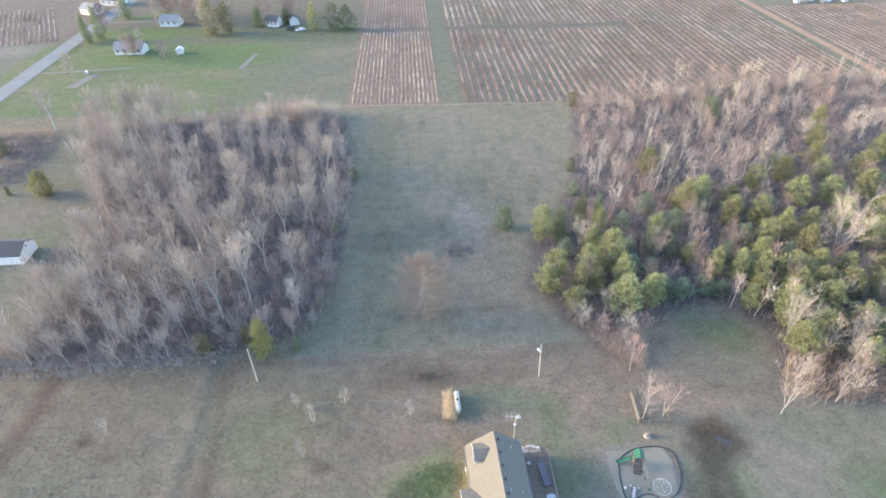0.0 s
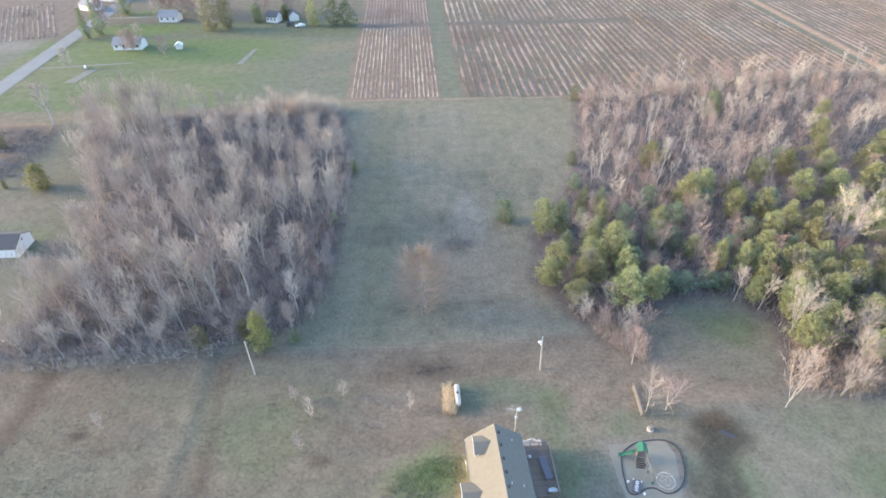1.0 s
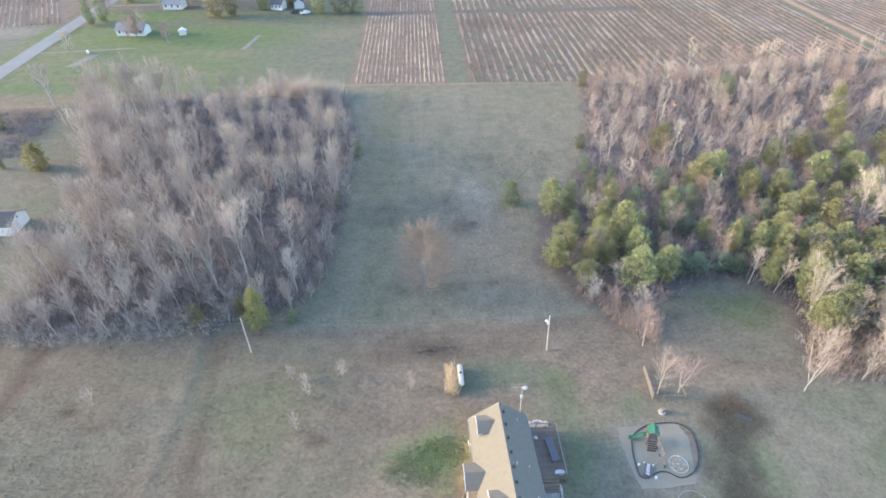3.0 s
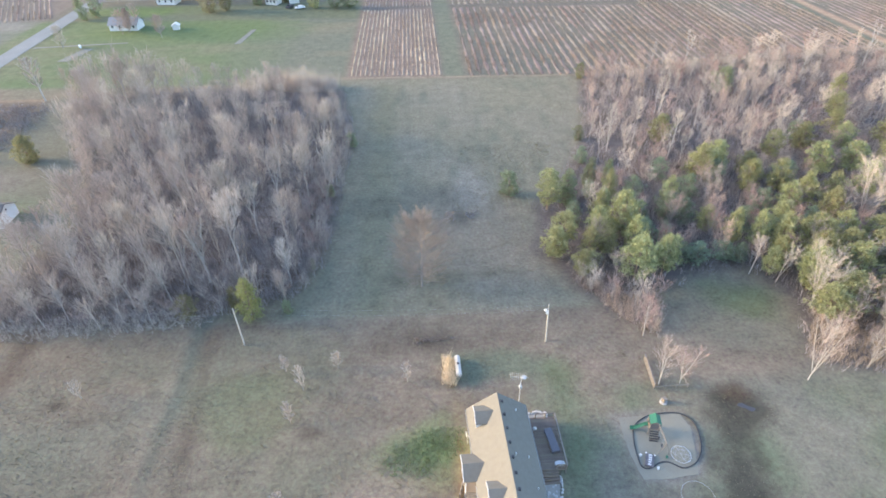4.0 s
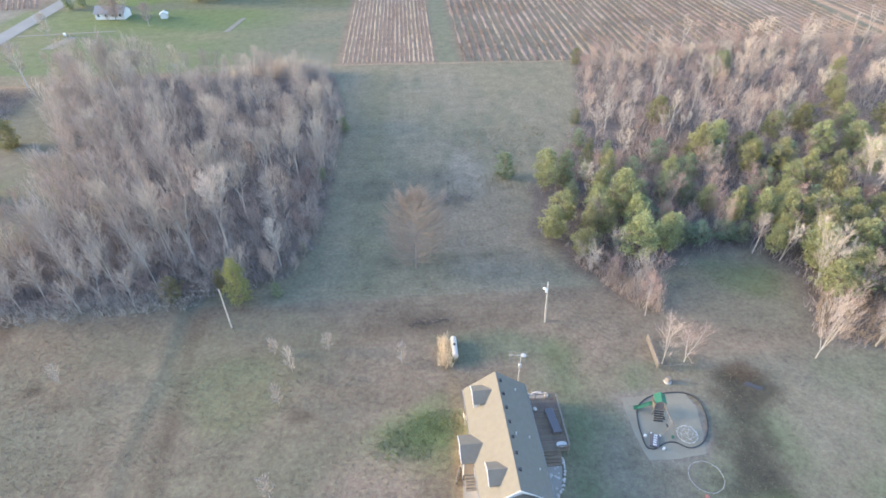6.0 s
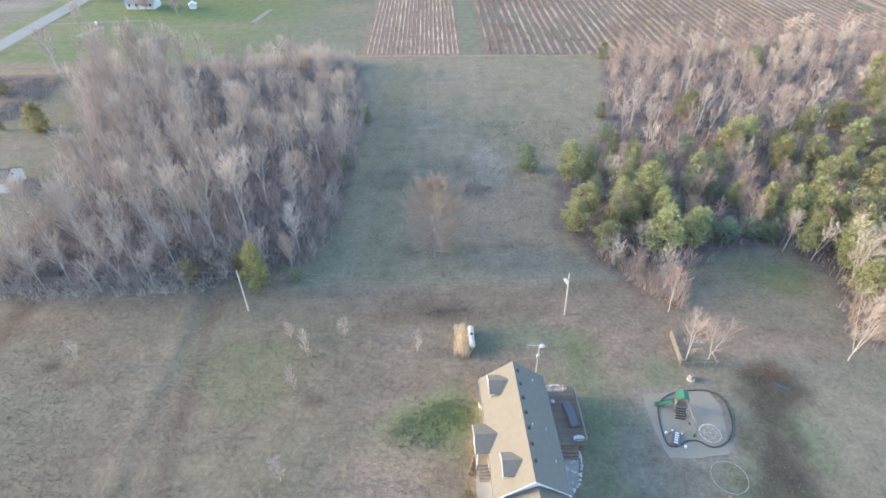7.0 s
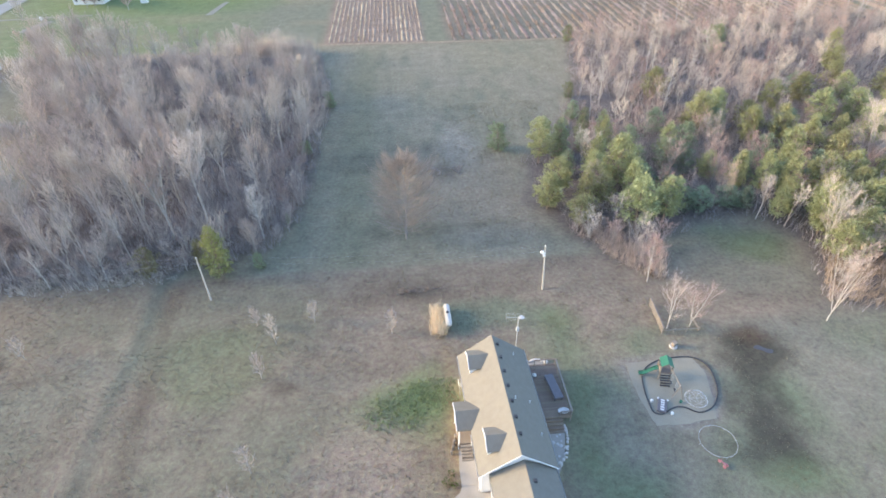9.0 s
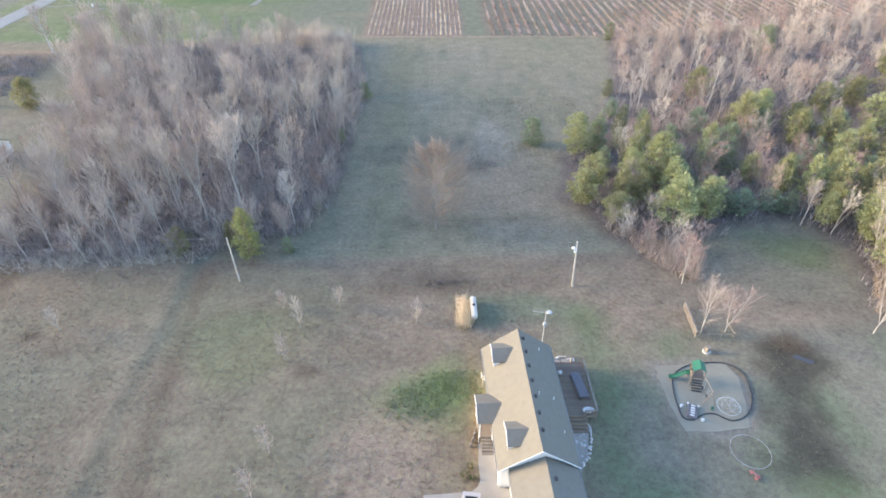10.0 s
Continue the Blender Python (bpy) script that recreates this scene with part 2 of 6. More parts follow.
def oval(x, y, cx, cy, a, b, turn=0.0):
    c, s = math.cos(radians(turn)), math.sin(radians(turn))
    u, v = (x - cx) * c + (y - cy) * s, -(x - cx) * s + (y - cy) * c
    return (np.sqrt((u / a) ** 2 + (v / b) ** 2) - 1) * min(a, b)


def stripe(x, y, *pts):
    """Distance from a line of points."""
    best = np.full_like(x, 1e9)
    for (ax, ay), (bx, by) in zip(pts, pts[1:]):
        k = np.clip(((x - ax) * (bx - ax) + (y - ay) * (by - ay)) / ((bx - ax) ** 2 + (by - ay) ** 2), 0, 1)
        best = np.minimum(best, np.hypot(x - ax - k * (bx - ax), y - ay - k * (by - ay)))
    return best


def inside(x, y, *pts):
    """Signed distance from a closed outline: below 0 inside."""
    d = stripe(x, y, *pts, pts[0])
    hit = np.zeros(x.shape, bool)
    for (ax, ay), (bx, by) in zip(pts, pts[1:] + pts[:1]):
        cross = ((ay > y) != (by > y)) & (x < (bx - ax) * (y - ay) / ((by - ay) or 1e-9) + ax)
        hit ^= cross
    return np.where(hit, -d, d)


WOOD_WEST = ((-86, 89), (-60, 88), (-44, 90), (-31, 94), (-27, 104), (-26, 136), (-25, 152), (-31, 188), (-60, 192), (-110, 188), (-102, 165), (-88, 140), (-79.5, 120), (-84, 104))
WOOD_EAST = ((47, 196), (36, 152), (31, 140), (24, 128), (17, 120), (15, 104), (20, 93), (28, 84), (34, 90), (42, 95), (54, 96), (58, 88), (52, 73), (60, 71), (75, 70), (120, 78), (230, 120), (230, 216), (110, 212))


def field_edge(x):
    return 199.0 - 0.035 * x


def turf_colour(x, y):
    wob = (clouds(x, y, 14, 3) - 0.5) * 10
    wob2 = (clouds(x, y, 5, 9) - 0.5) * 4
    col = np.zeros(x.shape + (3,))

    def paint(mask, c, keep=0.0):
        m = np.clip(mask, 0, 1)[..., None] * (1 - keep)
        col[:] = col * (1 - m) + np.array(c) * m

    paint(np.ones_like(x), (0.188, 0.158, 0.115))
    paint(clouds(x, y, 22, 1) * 1.6 - 0.5, (0.174, 0.165, 0.113))
    paint(clouds(x, y, 9, 2) * 2.2 - 1.0, (0.215, 0.175, 0.13), 0.3)
    # mown meadow between the woods
    meadow = soft(87.5 - y + wob * 0.15, 1.5) * soft(y - field_edge(x) + 2, 2) * soft(-33 - x, 4) * soft(x - 48, 4)
    paint(meadow, (0.198, 0.184, 0.13))
    paint(meadow * (clouds(x, y, 16, 4) * 2.4 - 1.0), (0.205, 0.19, 0.145), 0.2)
    paint(meadow * (clouds(x * 3, y, 9, 21) * 2.6 - 1.25), (0.14, 0.145, 0.105), 0.2)
    paint(meadow * soft(stripe(x, y, (-17, 90), (-17, 190)) - 3.5, 4) * 0.5, (0.165, 0.16, 0.10))
    paint(meadow * soft(oval(x, y, 6, 110, 10, 20, 10) + wob, 7) * 0.5, (0.215, 0.185, 0.145))
    paint(meadow * soft(oval(x, y, 4, 128, 4, 9) + wob2, 4) * 0.8, (0.23, 0.22, 0.18))
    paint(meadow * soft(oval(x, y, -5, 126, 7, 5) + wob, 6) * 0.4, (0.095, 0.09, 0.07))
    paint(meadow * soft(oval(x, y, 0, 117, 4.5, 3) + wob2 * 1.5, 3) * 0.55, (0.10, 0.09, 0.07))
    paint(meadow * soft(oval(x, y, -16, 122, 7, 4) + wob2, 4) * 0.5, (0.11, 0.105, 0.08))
    paint(meadow * soft(stripe(x, y, (-12, 97), (9, 98)) - 1.5 + wob2, 3) * 0.6, (0.12, 0.115, 0.08))
    # rough strip behind the house
    rough = soft(y - 87.5 + wob * 0.15, 1.5) * soft(68 - y + wob * 0.4, 6)
    paint(rough * 0.75, (0.215, 0.175, 0.13))
    paint(rough * (clouds(x, y, 7, 6) * 2.4 - 1.1), (0.16, 0.13, 0.095))
    paint(soft(oval(x, y, -6, 81.5, 5.5, 1.8) + wob2 * 0.7, 2.5) * 0.6, (0.085, 0.07, 0.055))
    paint(soft(stripe(x, y, (-44, 86), (15, 85)) - 0.6, 1.5) * 0.35, (0.13, 0.11, 0.08))
    # west meadow with its tracks
    west = soft(x + 17 + wob, 8) * soft(y - 86, 3)
    paint(west * 0.7, (0.166, 0.145, 0.108))
    paint(west * (clouds(x, y, 10, 8) * 2.2 - 0.95), (0.15, 0.15, 0.105), 0.2)
    paint(soft(oval(x, y, -35, 69, 7, 6, 20) + wob, 4) * 0.3, (0.125, 0.165, 0.075))
    paint(soft(stripe(x, y, (-46.8, 85), (-46.6, 72), (-47.5, 62), (-46.8, 52)) - 1.0 + wob2 * 0.3, 1.8) * 0.4, (0.235, 0.2, 0.15))
    paint(soft(stripe(x, y, (-43, 92), (-45.6, 86.5), (-45.0, 78), (-44.8, 72), (-45.4, 66.8), (-45.4, 62.5), (-45, 57.6), (-44, 46)) - 0.9 + wob2 * 0.55, 2.0) * 0.75, (0.095, 0.11, 0.088))
    paint(soft(stripe(x, y, (-42.9, 84.3), (-42.2, 77), (-41.7, 71.5), (-41.3, 65.7), (-41, 59.8), (-39, 48)) - 1.2 + wob2 * 0.45, 2.2) * 0.6, (0.11, 0.088, 0.065))
    paint(soft(stripe(x, y, (-73.7, 87), (-73, 79.7), (-73.3, 73), (-74, 62)) - 1.6 + wob2 * 0.5, 2.6) * 0.8, (0.115, 0.09, 0.068))
    paint(soft(oval(x, y, -66, 62, 20, 6, 15) + wob, 6) * 0.4, (0.15, 0.17, 0.125))
    for cx, cy in ((-62, 72), (-57, 69), (-24, 65)):
        paint(soft(oval(x, y, cx, cy, 1.6, 0.8) + wob2 * 0.3, 1) * 0.8, (0.085, 0.07, 0.055))
    paint(soft(oval(x, y, -66, 50, 26, 16) + wob, 12) * 0.4, (0.145, 0.122, 0.09))
    # lush patch and worn ground by the house
    paint(soft(oval(x, y, -8, 61.4, 7.0, 3.6, 14) + wob2 * 1.2, 4.0) * 0.85, (0.15, 0.2, 0.085))
    paint(soft(oval(x, y, -3.4, 60, 0.9, 8) + wob2 * 0.3, 1) * 0.7, (0.24, 0.18, 0.10))
    paint(soft(oval(x, y, -14, 52, 6, 6) + wob * 0.7, 5) * 0.75, (0.25, 0.20, 0.15))
    for k in range(5):
        paint(soft(stripe(x, y, (-20.5 + 1.15 * k, 50.5), (-19.6 + 1.1 * k, 44)) - 0.22, 0.5) * 0.6, (0.11, 0.085, 0.06))
    # the yard
    yard = soft(6 - x + wob2, 4) * soft(y - 72 + wob * 0.5, 5)
    paint(yard * 0.8, (0.185, 0.172, 0.127))
    paint(yard * (clouds(x, y, 8, 12) * 2.4 - 1.0), (0.145, 0.168, 0.1), 0.15)
    # greener grass east of the gas tank, with the tank's shadow painted in
    paint(soft(oval(x, y, 3.5, 75.5, 7, 3.2) + wob2, 2) * 0.7, (0.13, 0.155, 0.10))
    paint(soft(oval(x, y, 17.5, 72, 3.5, 5) + wob2, 3) * 0.7, (0.235, 0.185, 0.14))
    paint(soft(oval(x, y, 33, 73, 12, 2.2) + wob2, 2) * 0.5, (0.22, 0.175, 0.13))
    paint(soft(oval(x, y, 47, 59, 8, 6) + wob, 5) * 0.5, (0.20, 0.19, 0.145))
    paint(soft(oval(x, y, 60, 56, 8, 5) + wob, 5) * 0.6, (0.10, 0.14, 0.07))
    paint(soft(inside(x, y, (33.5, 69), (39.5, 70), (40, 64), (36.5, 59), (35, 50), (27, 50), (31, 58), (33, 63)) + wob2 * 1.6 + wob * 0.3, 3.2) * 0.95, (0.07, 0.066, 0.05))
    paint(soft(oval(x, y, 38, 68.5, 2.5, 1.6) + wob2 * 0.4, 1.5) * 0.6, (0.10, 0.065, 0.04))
    paint(soft(inside(x, y, (18.6, 65.4), (28.6, 65.8), (29.4, 62.6), (28.6, 59), (27.6, 55.2), (19.2, 54.8), (18.7, 59)) + wob2 * 0.5, 1.6) * 0.9, (0.235, 0.21, 0.175))
    for cx, cy, a, b in ((12.5, 61, 2.2, 7), (11.5, 52, 2.5, 4), (13, 73.5, 2.5, 2.5), (15.5, 48, 3, 2.5), (33, 47.5, 4, 2)):
        paint(soft(oval(x, y, cx, cy, a, b) + wob2 * 0.8, 3) * 0.55, (0.11, 0.145, 0.07))
    # grassy bay in the east wood
    paint(soft(oval(x, y, 45, 84, 12, 9, -30) + wob * 0.6, 5) * 0.8, (0.175, 0.158, 0.11))
    paint(soft(oval(x, y, 49, 88, 6, 4, -30) + wob2, 4) * 0.7, (0.12, 0.145, 0.07))
    # leaf litter under the trees
    for wood in (WOOD_WEST, WOOD_EAST):
        paint(soft(inside(x, y, *wood) + wob2 * 0.7, 3.5), (0.13, 0.115, 0.106))
    litter = soft(np.minimum(inside(x, y, *WOOD_WEST), inside(x, y, *WOOD_EAST)) + wob2, 3)
    paint(litter * (clouds(x, y, 6, 15) * 2 - 0.9), (0.15, 0.115, 0.09), 0.3)
    # lawns and drives beyond the west wood
    lawn = soft(x + 31, 3) * soft(field_edge(x) - 4 - y, 3) * soft(y - 283 + (x + 100) * 0.05, 3)
    paint(lawn, (0.155, 0.16, 0.115))
    paint(lawn * soft(x + 66 + wob, 30), (0.135, 0.165, 0.085))
    paint(lawn * soft(oval(x, y, -98, 258, 44, 13) + wob, 10) * 0.8, (0.128, 0.168, 0.072))
    paint(lawn * soft(oval(x, y, -132, 212, 20, 18) + wob, 10) * 0.6, (0.115, 0.155, 0.075))
    # green ditch verge beside the road, the ditch's shade put into its dark colour
    paint(soft(np.abs(x + 150.9 + (y - 200) * 0.02) - 1.2 + wob2 * 0.2, 1.5) * soft(195 - y, 5) * 0.8, (0.085, 0.105, 0.06))
    paint(lawn * (clouds(x * 0.4, y, 12, 16) * 2.4 - 1.1), (0.21, 0.185, 0.125), 0.2)
    paint(soft(x + 31, 3) * soft(273 - y - (x + 100) * 0.05, 3), (0.16, 0.147, 0.108))
    paint(soft(x + 31, 3) * soft(273 - y - (x + 100) * 0.05, 3) * soft(y - 298, 4) * soft(-152 - x, 2) * 0.7, (0.135, 0.155, 0.09))
    paint(soft(oval(x, y, -130, 288, 24, 8) + wob, 6) * 0.8, (0.12, 0.17, 0.06))
    paint(soft(oval(x, y, -135, 318, 16, 7) + wob, 5) * 0.8, (0.13, 0.18, 0.06))
    paint(soft(stripe(x, y, (-122, 189), (-160, 189)) - 0.8, 1.5) * 0.8, (0.27, 0.19, 0.13))
    paint(soft(x + 116, 5) * soft(y - 188, 2) * soft(155 - y, 6) * 0.8, (0.13, 0.105, 0.085))
    paint(soft(x + 82, 5) * soft(y - 189, 2) * soft(96 - y, 6) * soft(-120 - x, 6) * 0.7, (0.145, 0.15, 0.112))
    paint(soft(oval(x, y, -110, 138, 7, 6) + wob, 5) * 0.5, (0.2, 0.175, 0.145))
    paint(soft(oval(x, y, -100, 122, 12, 11) + wob, 6) * 0.6, (0.14, 0.17, 0.105))
    # fields of canes, their headlands and the green lane
    soil = soft(-30 - x, 0.8) * soft(field_edge(x) - y, 0.8)
    paint(soil, (0.165, 0.142, 0.108))
    paint(soil * (clouds(x, y, 25, 18) * 2.4 - 1.0), (0.145, 0.145, 0.11), 0.1)
    paint(soil * (clouds(x, y, 8, 19) * 2.4 - 1.2), (0.21, 0.17, 0.13), 0.3)
    paint(soil * soft(x - 1.5, 1) * 0.9, (0.215, 0.165, 0.13))
    paint(soil * soft(np.abs(y - 285 - (clouds(x, y, 20, 2) - 0.5) * 5) - 2.5, 2.5) * 0.7, (0.145, 0.13, 0.105))
    lane = soft(np.abs(x - 5.6 + (y - 200) * 0.004) - 3.5 + wob2 * 0.25, 2.2) * soft(field_edge(x) - y, 1)
    paint(lane * 0.8, (0.15, 0.162, 0.112))
    paint(soft(np.abs(x - 164.0) - 1.3, 1.2) * soft(205 - y, 2) * 0.8, (0.16, 0.165, 0.11))
    paint(soft(np.abs(x - 168.3 + wob2 * 0.2) - 2.0, 1.6) * soft(205 - y, 2) * 0.95, (0.36, 0.25, 0.165))
    paint(soft(309 - y, 2) * soft(171 - x, 2), (0.18, 0.17, 0.125))
    paint(soft(np.abs(y - field_edge(x) + 0.3 + wob2 * 0.2) - 0.5, 1) * soft(-75 - x, 4) * 0.75, (0.30, 0.235, 0.165))
    paint(soft(x + 167, 2) * 0.75, (0.168, 0.165, 0.135))
    paint(soft(x + 165, 3) * soft(278 - y, 4) * 0.8, (0.19, 0.15, 0.12))
    paint(soft(oval(x, y, -182, 268, 14, 8) + wob, 5) * 0.6, (0.24, 0.22, 0.185))
    return np.clip(col * np.array((1.05, 1.0, 0.98)), 0.01, 1)


def steps(points):
    out = [points[0][0]]
    for (a, step), (b, _) in zip(points, points[1:]):
        k = max(1, round((b - a) / step))
        out += [a + (b - a) * (i + 1) / k for i in range(k)]
    return np.array(out)


gx = steps([(-3200, 500), (-700, 60), (-260, 2.5), (-95, 0.8), (75, 2.0), (260, 60), (700, 500), (3200, 1)])
gy = steps([(-2500, 400), (-500, 60), (20, 4), (44, 0.75), (100, 1.1), (205, 2.0), (345, 12), (600, 80), (1200, 400), (3600, 1)])
X, Y = np.meshgrid(gx, gy)
Z = (clouds(X, Y, 3.0, 30, 2) - 0.5) * 0.05 - 0.03
rows_, cols_ = X.shape
quad = np.arange(rows_ * cols_).reshape(rows_, cols_)
faces = np.stack([quad[:-1, :-1], quad[:-1, 1:], quad[1:, 1:], quad[1:, :-1]], -1).reshape(-1, 4)
gm = bpy.data.meshes.new("ground")
gm.vertices.add(rows_ * cols_)
gm.vertices.foreach_set("co", np.stack([X, Y, Z], -1).astype(np.float32).ravel())
gm.loops.add(faces.size)
gm.loops.foreach_set("vertex_index", faces.astype(np.int32).ravel())
gm.polygons.add(len(faces))
gm.polygons.foreach_set("loop_start", np.arange(0, faces.size, 4, dtype=np.int32))
gm.update(calc_edges=True)
attr = gm.color_attributes.new("zone", "FLOAT_COLOR", "POINT")
rgba = np.ones((rows_ * cols_, 4), np.float32)
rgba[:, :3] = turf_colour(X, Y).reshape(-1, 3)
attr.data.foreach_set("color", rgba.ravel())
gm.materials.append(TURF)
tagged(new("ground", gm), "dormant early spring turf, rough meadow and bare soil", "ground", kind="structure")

s = Shape()
for i in range(24):
    a, b = 150 + i * 12, 162 + i * 12
    xa, xb = -155.3 - (a - 200) * 0.02, -155.3 - (b - 200) * 0.02
    s.face((xa - 4.0, a, 0.03), (xa + 3.0, a, 0.03), (xb + 3.0, b, 0.03), (xb - 4.0, b, 0.03))
    s.face((xa + 3.0, a, 0.03), (xa + 3.3, a, -0.1), (xb + 3.3, b, -0.1), (xb + 3.0, b, 0.03))
solid("road", s, ASPHALT, "worn grey asphalt country road", "road", kind="structure")


def slab(name, pts, z, mat, label, category):
    s = Shape()
    s.face(*[(x, y, z) for x, y in pts])
    for (ax, ay), (bx, by) in zip(pts, pts[1:] + pts[:1]):
        s.face((ax, ay, -0.1), (bx, by, -0.1), (bx, by, z), (ax, ay, z))
    return solid(name, s, mat, label, category, kind="structure")


slab("driveway", [(-9.5, 40.0), (1.0, 40.0), (0.0, 49.1), (-1.3, 49.3), (-1.45, 50.2), (-3.6, 50.2), (-3.9, 49.5), (-4.6, 49.0), (-9.5, 48.7)], 0.05, CONCRETE, "pale concrete driveway beside the house", "driveway")
slab("front_walk", [(-3.6, 50.21), (-1.45, 50.21), (-1.45, 55.4), (-3.4, 55.4), (-3.65, 52.2)], 0.05, CONCRETE, "pale concrete walk to the porch steps", "pavement")
slab("parking_pad", [(-76.2, 239), (-73.8, 239), (-71.4, 257), (-73.2, 257)], 0.04, GRAVEL, "narrow pale concrete pad on the lawn", "pad")
slab("gravel_pad", [(-135.5, 224.5), (-131.5, 224.5), (-128.5, 238), (-132, 238)], 0.04, GRAVEL, "pale gravel pad beside the road", "pad")
slab("farm_drive", [(-152, 240.2), (-118, 243.5), (-118, 244.7), (-152, 241.6)], 0.03, GRAVEL, "narrow gravel drive across a lawn", "drive")
slab("house_drive", [(-154, 308), (-126, 309), (-126, 311), (-154, 310)], 0.03, GRAVEL, "gravel drive to a white farmhouse", "drive")


# ---------------------------------------------------------------- trees
def limb(s, r, p, d, length, r0, r1, segs, n, lift, wander):
    """A tapering, bending limb; returns its points and directions."""
    pts, dirs = [p.copy()], [d.copy()]
    for i in range(segs):
        d = (d + Vector((0, 0, lift)) + unit(r) * wander).normalized()
        p = p + d * (length / segs)
        pts.append(p.copy())
        dirs.append(d.copy())
    s.tube(pts, [r0 + (r1 - r0) * i / segs for i in range(segs + 1)], n, cap=False)
    return pts, dirs


def bare_tree_parts(seed, height, spread, first=0.2, limbs=36, subs=6, twigs=7, rise=1.1, trunk=0.12, forks=1, twig_width=0.024, stout=0.018, fork_at=0.08, splay=1.0, fan=0.34):
    """Trunk with many straight rising limbs, and a crown of fine radiating twigs, at the origin. fan: how far twigs stray from their limb."""
    r = random.Random(seed)
    wood, fine = Shape(), Shape()
    split = 0.0
    if forks > 1:
        split = height * fork_at
        wood.tube([(0, 0, -0.1), (0.03 * split, 0.02 * split, split * 0.55), (0, 0, split)], [trunk * 1.35, trunk * 1.15, trunk * 1.05], 6, cap=False)
    for q in range(forks):
        lean = Vector((r.uniform(-1, 1), r.uniform(-1, 1), 0)) * 0.05
        h = height
        if forks > 1:
            w = (q + r.uniform(-0.3, 0.3)) / forks * 6.283
            lean = Vector((math.cos(w), math.sin(w), 0)) * r.uniform(0.14, 0.34) * splay
            h = (height - split) * (1 if q == 0 else r.uniform(0.78, 1.0))
        base = Vector((0, 0, split - 0.1))
        pts, dirs = limb(wood, r, base, (Vector((0, 0, 1)) + lean).normalized(), h * 0.9, trunk * (1.0 if forks == 1 else 0.8), 0.02, 8, 5, 0.02, 0.035)
        n = max(6, limbs // forks)
        for i in range(n):
            u = (i + r.random()) / n
            k = first + (0.97 - first) * u
            j = min(int(k * 8), 7)
            p = pts[j].lerp(pts[j + 1], k * 8 - j)
            w = i * 2.39996 + r.uniform(-0.5, 0.5)
            # an egg-shaped crown, widest below its middle
            reach = spread * math.sin(math.pi * (0.16 + 0.8 * u) ** 0.85) ** 0.75 * r.uniform(0.72, 1.15)
            up = rise * r.uniform(0.85, 1.2) * (0.85 + 0.6 * u)
            d = Vector((math.cos(w), math.sin(w), up)).normalized()
            length = reach * math.sqrt(1 + up * up) * 0.8
            lp, ld = limb(wood, r, p, d, length, trunk * 0.16 * (1.05 - k) + stout * 0.75, stout * 0.35, 2, 3, 0.05, 0.05)
            for m in range(subs):
                t = 0.15 + 0.85 * (m + r.random()) / subs
                g = min(int(t * 2), 1)
                b = lp[g].lerp(lp[g + 1], t * 2 - g)
                sd = (ld[g] + unit(r) * fan * 1.25 + Vector((0, 0, 0.06))).normalized()
                sl = length * r.uniform(0.42, 0.75) * (1.1 - 0.55 * t)
                s2 = (sd + unit(r) * 0.1 + Vector((0, 0, 0.06))).normalized()
                sp = [b, b + sd * sl * 0.5, b + sd * sl * 0.5 + s2 * sl * 0.5]
                fine.ribbon(sp, (stout * 1.3, stout, stout * 0.5), sd.cross(unit(r)).normalized())
                for o in range(twigs):
                    v = (o + r.random()) / twigs
                    f = sp[0].lerp(sp[1], v * 2) if v < 0.5 else sp[1].lerp(sp[2], v * 2 - 1)
                    td = (s2 + unit(r) * fan * 1.7 + Vector((0, 0, 0.06))).normalized()
                    fine.spike(f, f + td * r.uniform(0.5, 1.25) * min(1.2, 0.4 + sl * 0.4), twig_width * 0.85, td.cross(unit(r)).normalized())
    return wood, fine


def make_tree(name, variant, bark, twig, label, category="bare tree"):
    root = thing(name, 0, 0, 0, 0, label, category)
    wood, fine = variant
    part("trunk", wood, bark, root)
    part("crown", fine, twig, root)
    return root


def scatter(master, places, group):
    """The first place takes the master itself, the others copies."""
    for i, (x, y, turn, size) in enumerate(places):
        m = pose(x, y, 0, 0, 0, turn)
        if i == 0:
            ob = master
            ob.matrix_basis = m
        else:
            ob = copy_thing(master, m)
        ob.scale = (size, size, size * (0.92 + 0.16 * ((i * 37) % 10) / 10))
        ob["group"] = group


def poisson(r, outline, gap, count, grow=0.0):
    """Places inside an outline, at least gap apart."""
    xs, ys = [p[0] for p in outline], [p[1] for p in outline]
    found = []
    for _ in range(count * 40):
        if len(found) >= count:
            break
        x, y = r.uniform(min(xs), max(xs)), r.uniform(min(ys), max(ys))
        if inside(np.array([x]), np.array([y]), *outline)[0] > grow:
            continue
        if all((x - a) ** 2 + (y - b) ** 2 > gap * gap for a, b in found):
            found.append((x, y))
    return found


def stature(x, y):
    """How tall the woods grow: the west wood is highest at its far western end, and low at the far eastern corner."""
    if x > 0:
        return 1.0 - 0.18 * min(1, max(0, (y - 125) / 50))
    far = min(1, max(0, (y - 138) / 30))
    top = float(np.interp(x, (-110, -84, -76, -58, -53, -46, -38, -28), (0.95, 1.0, 0.72, 0.6, 0.8, 0.72, 0.55, 0.45)))
    return 1.0 - far + far * top


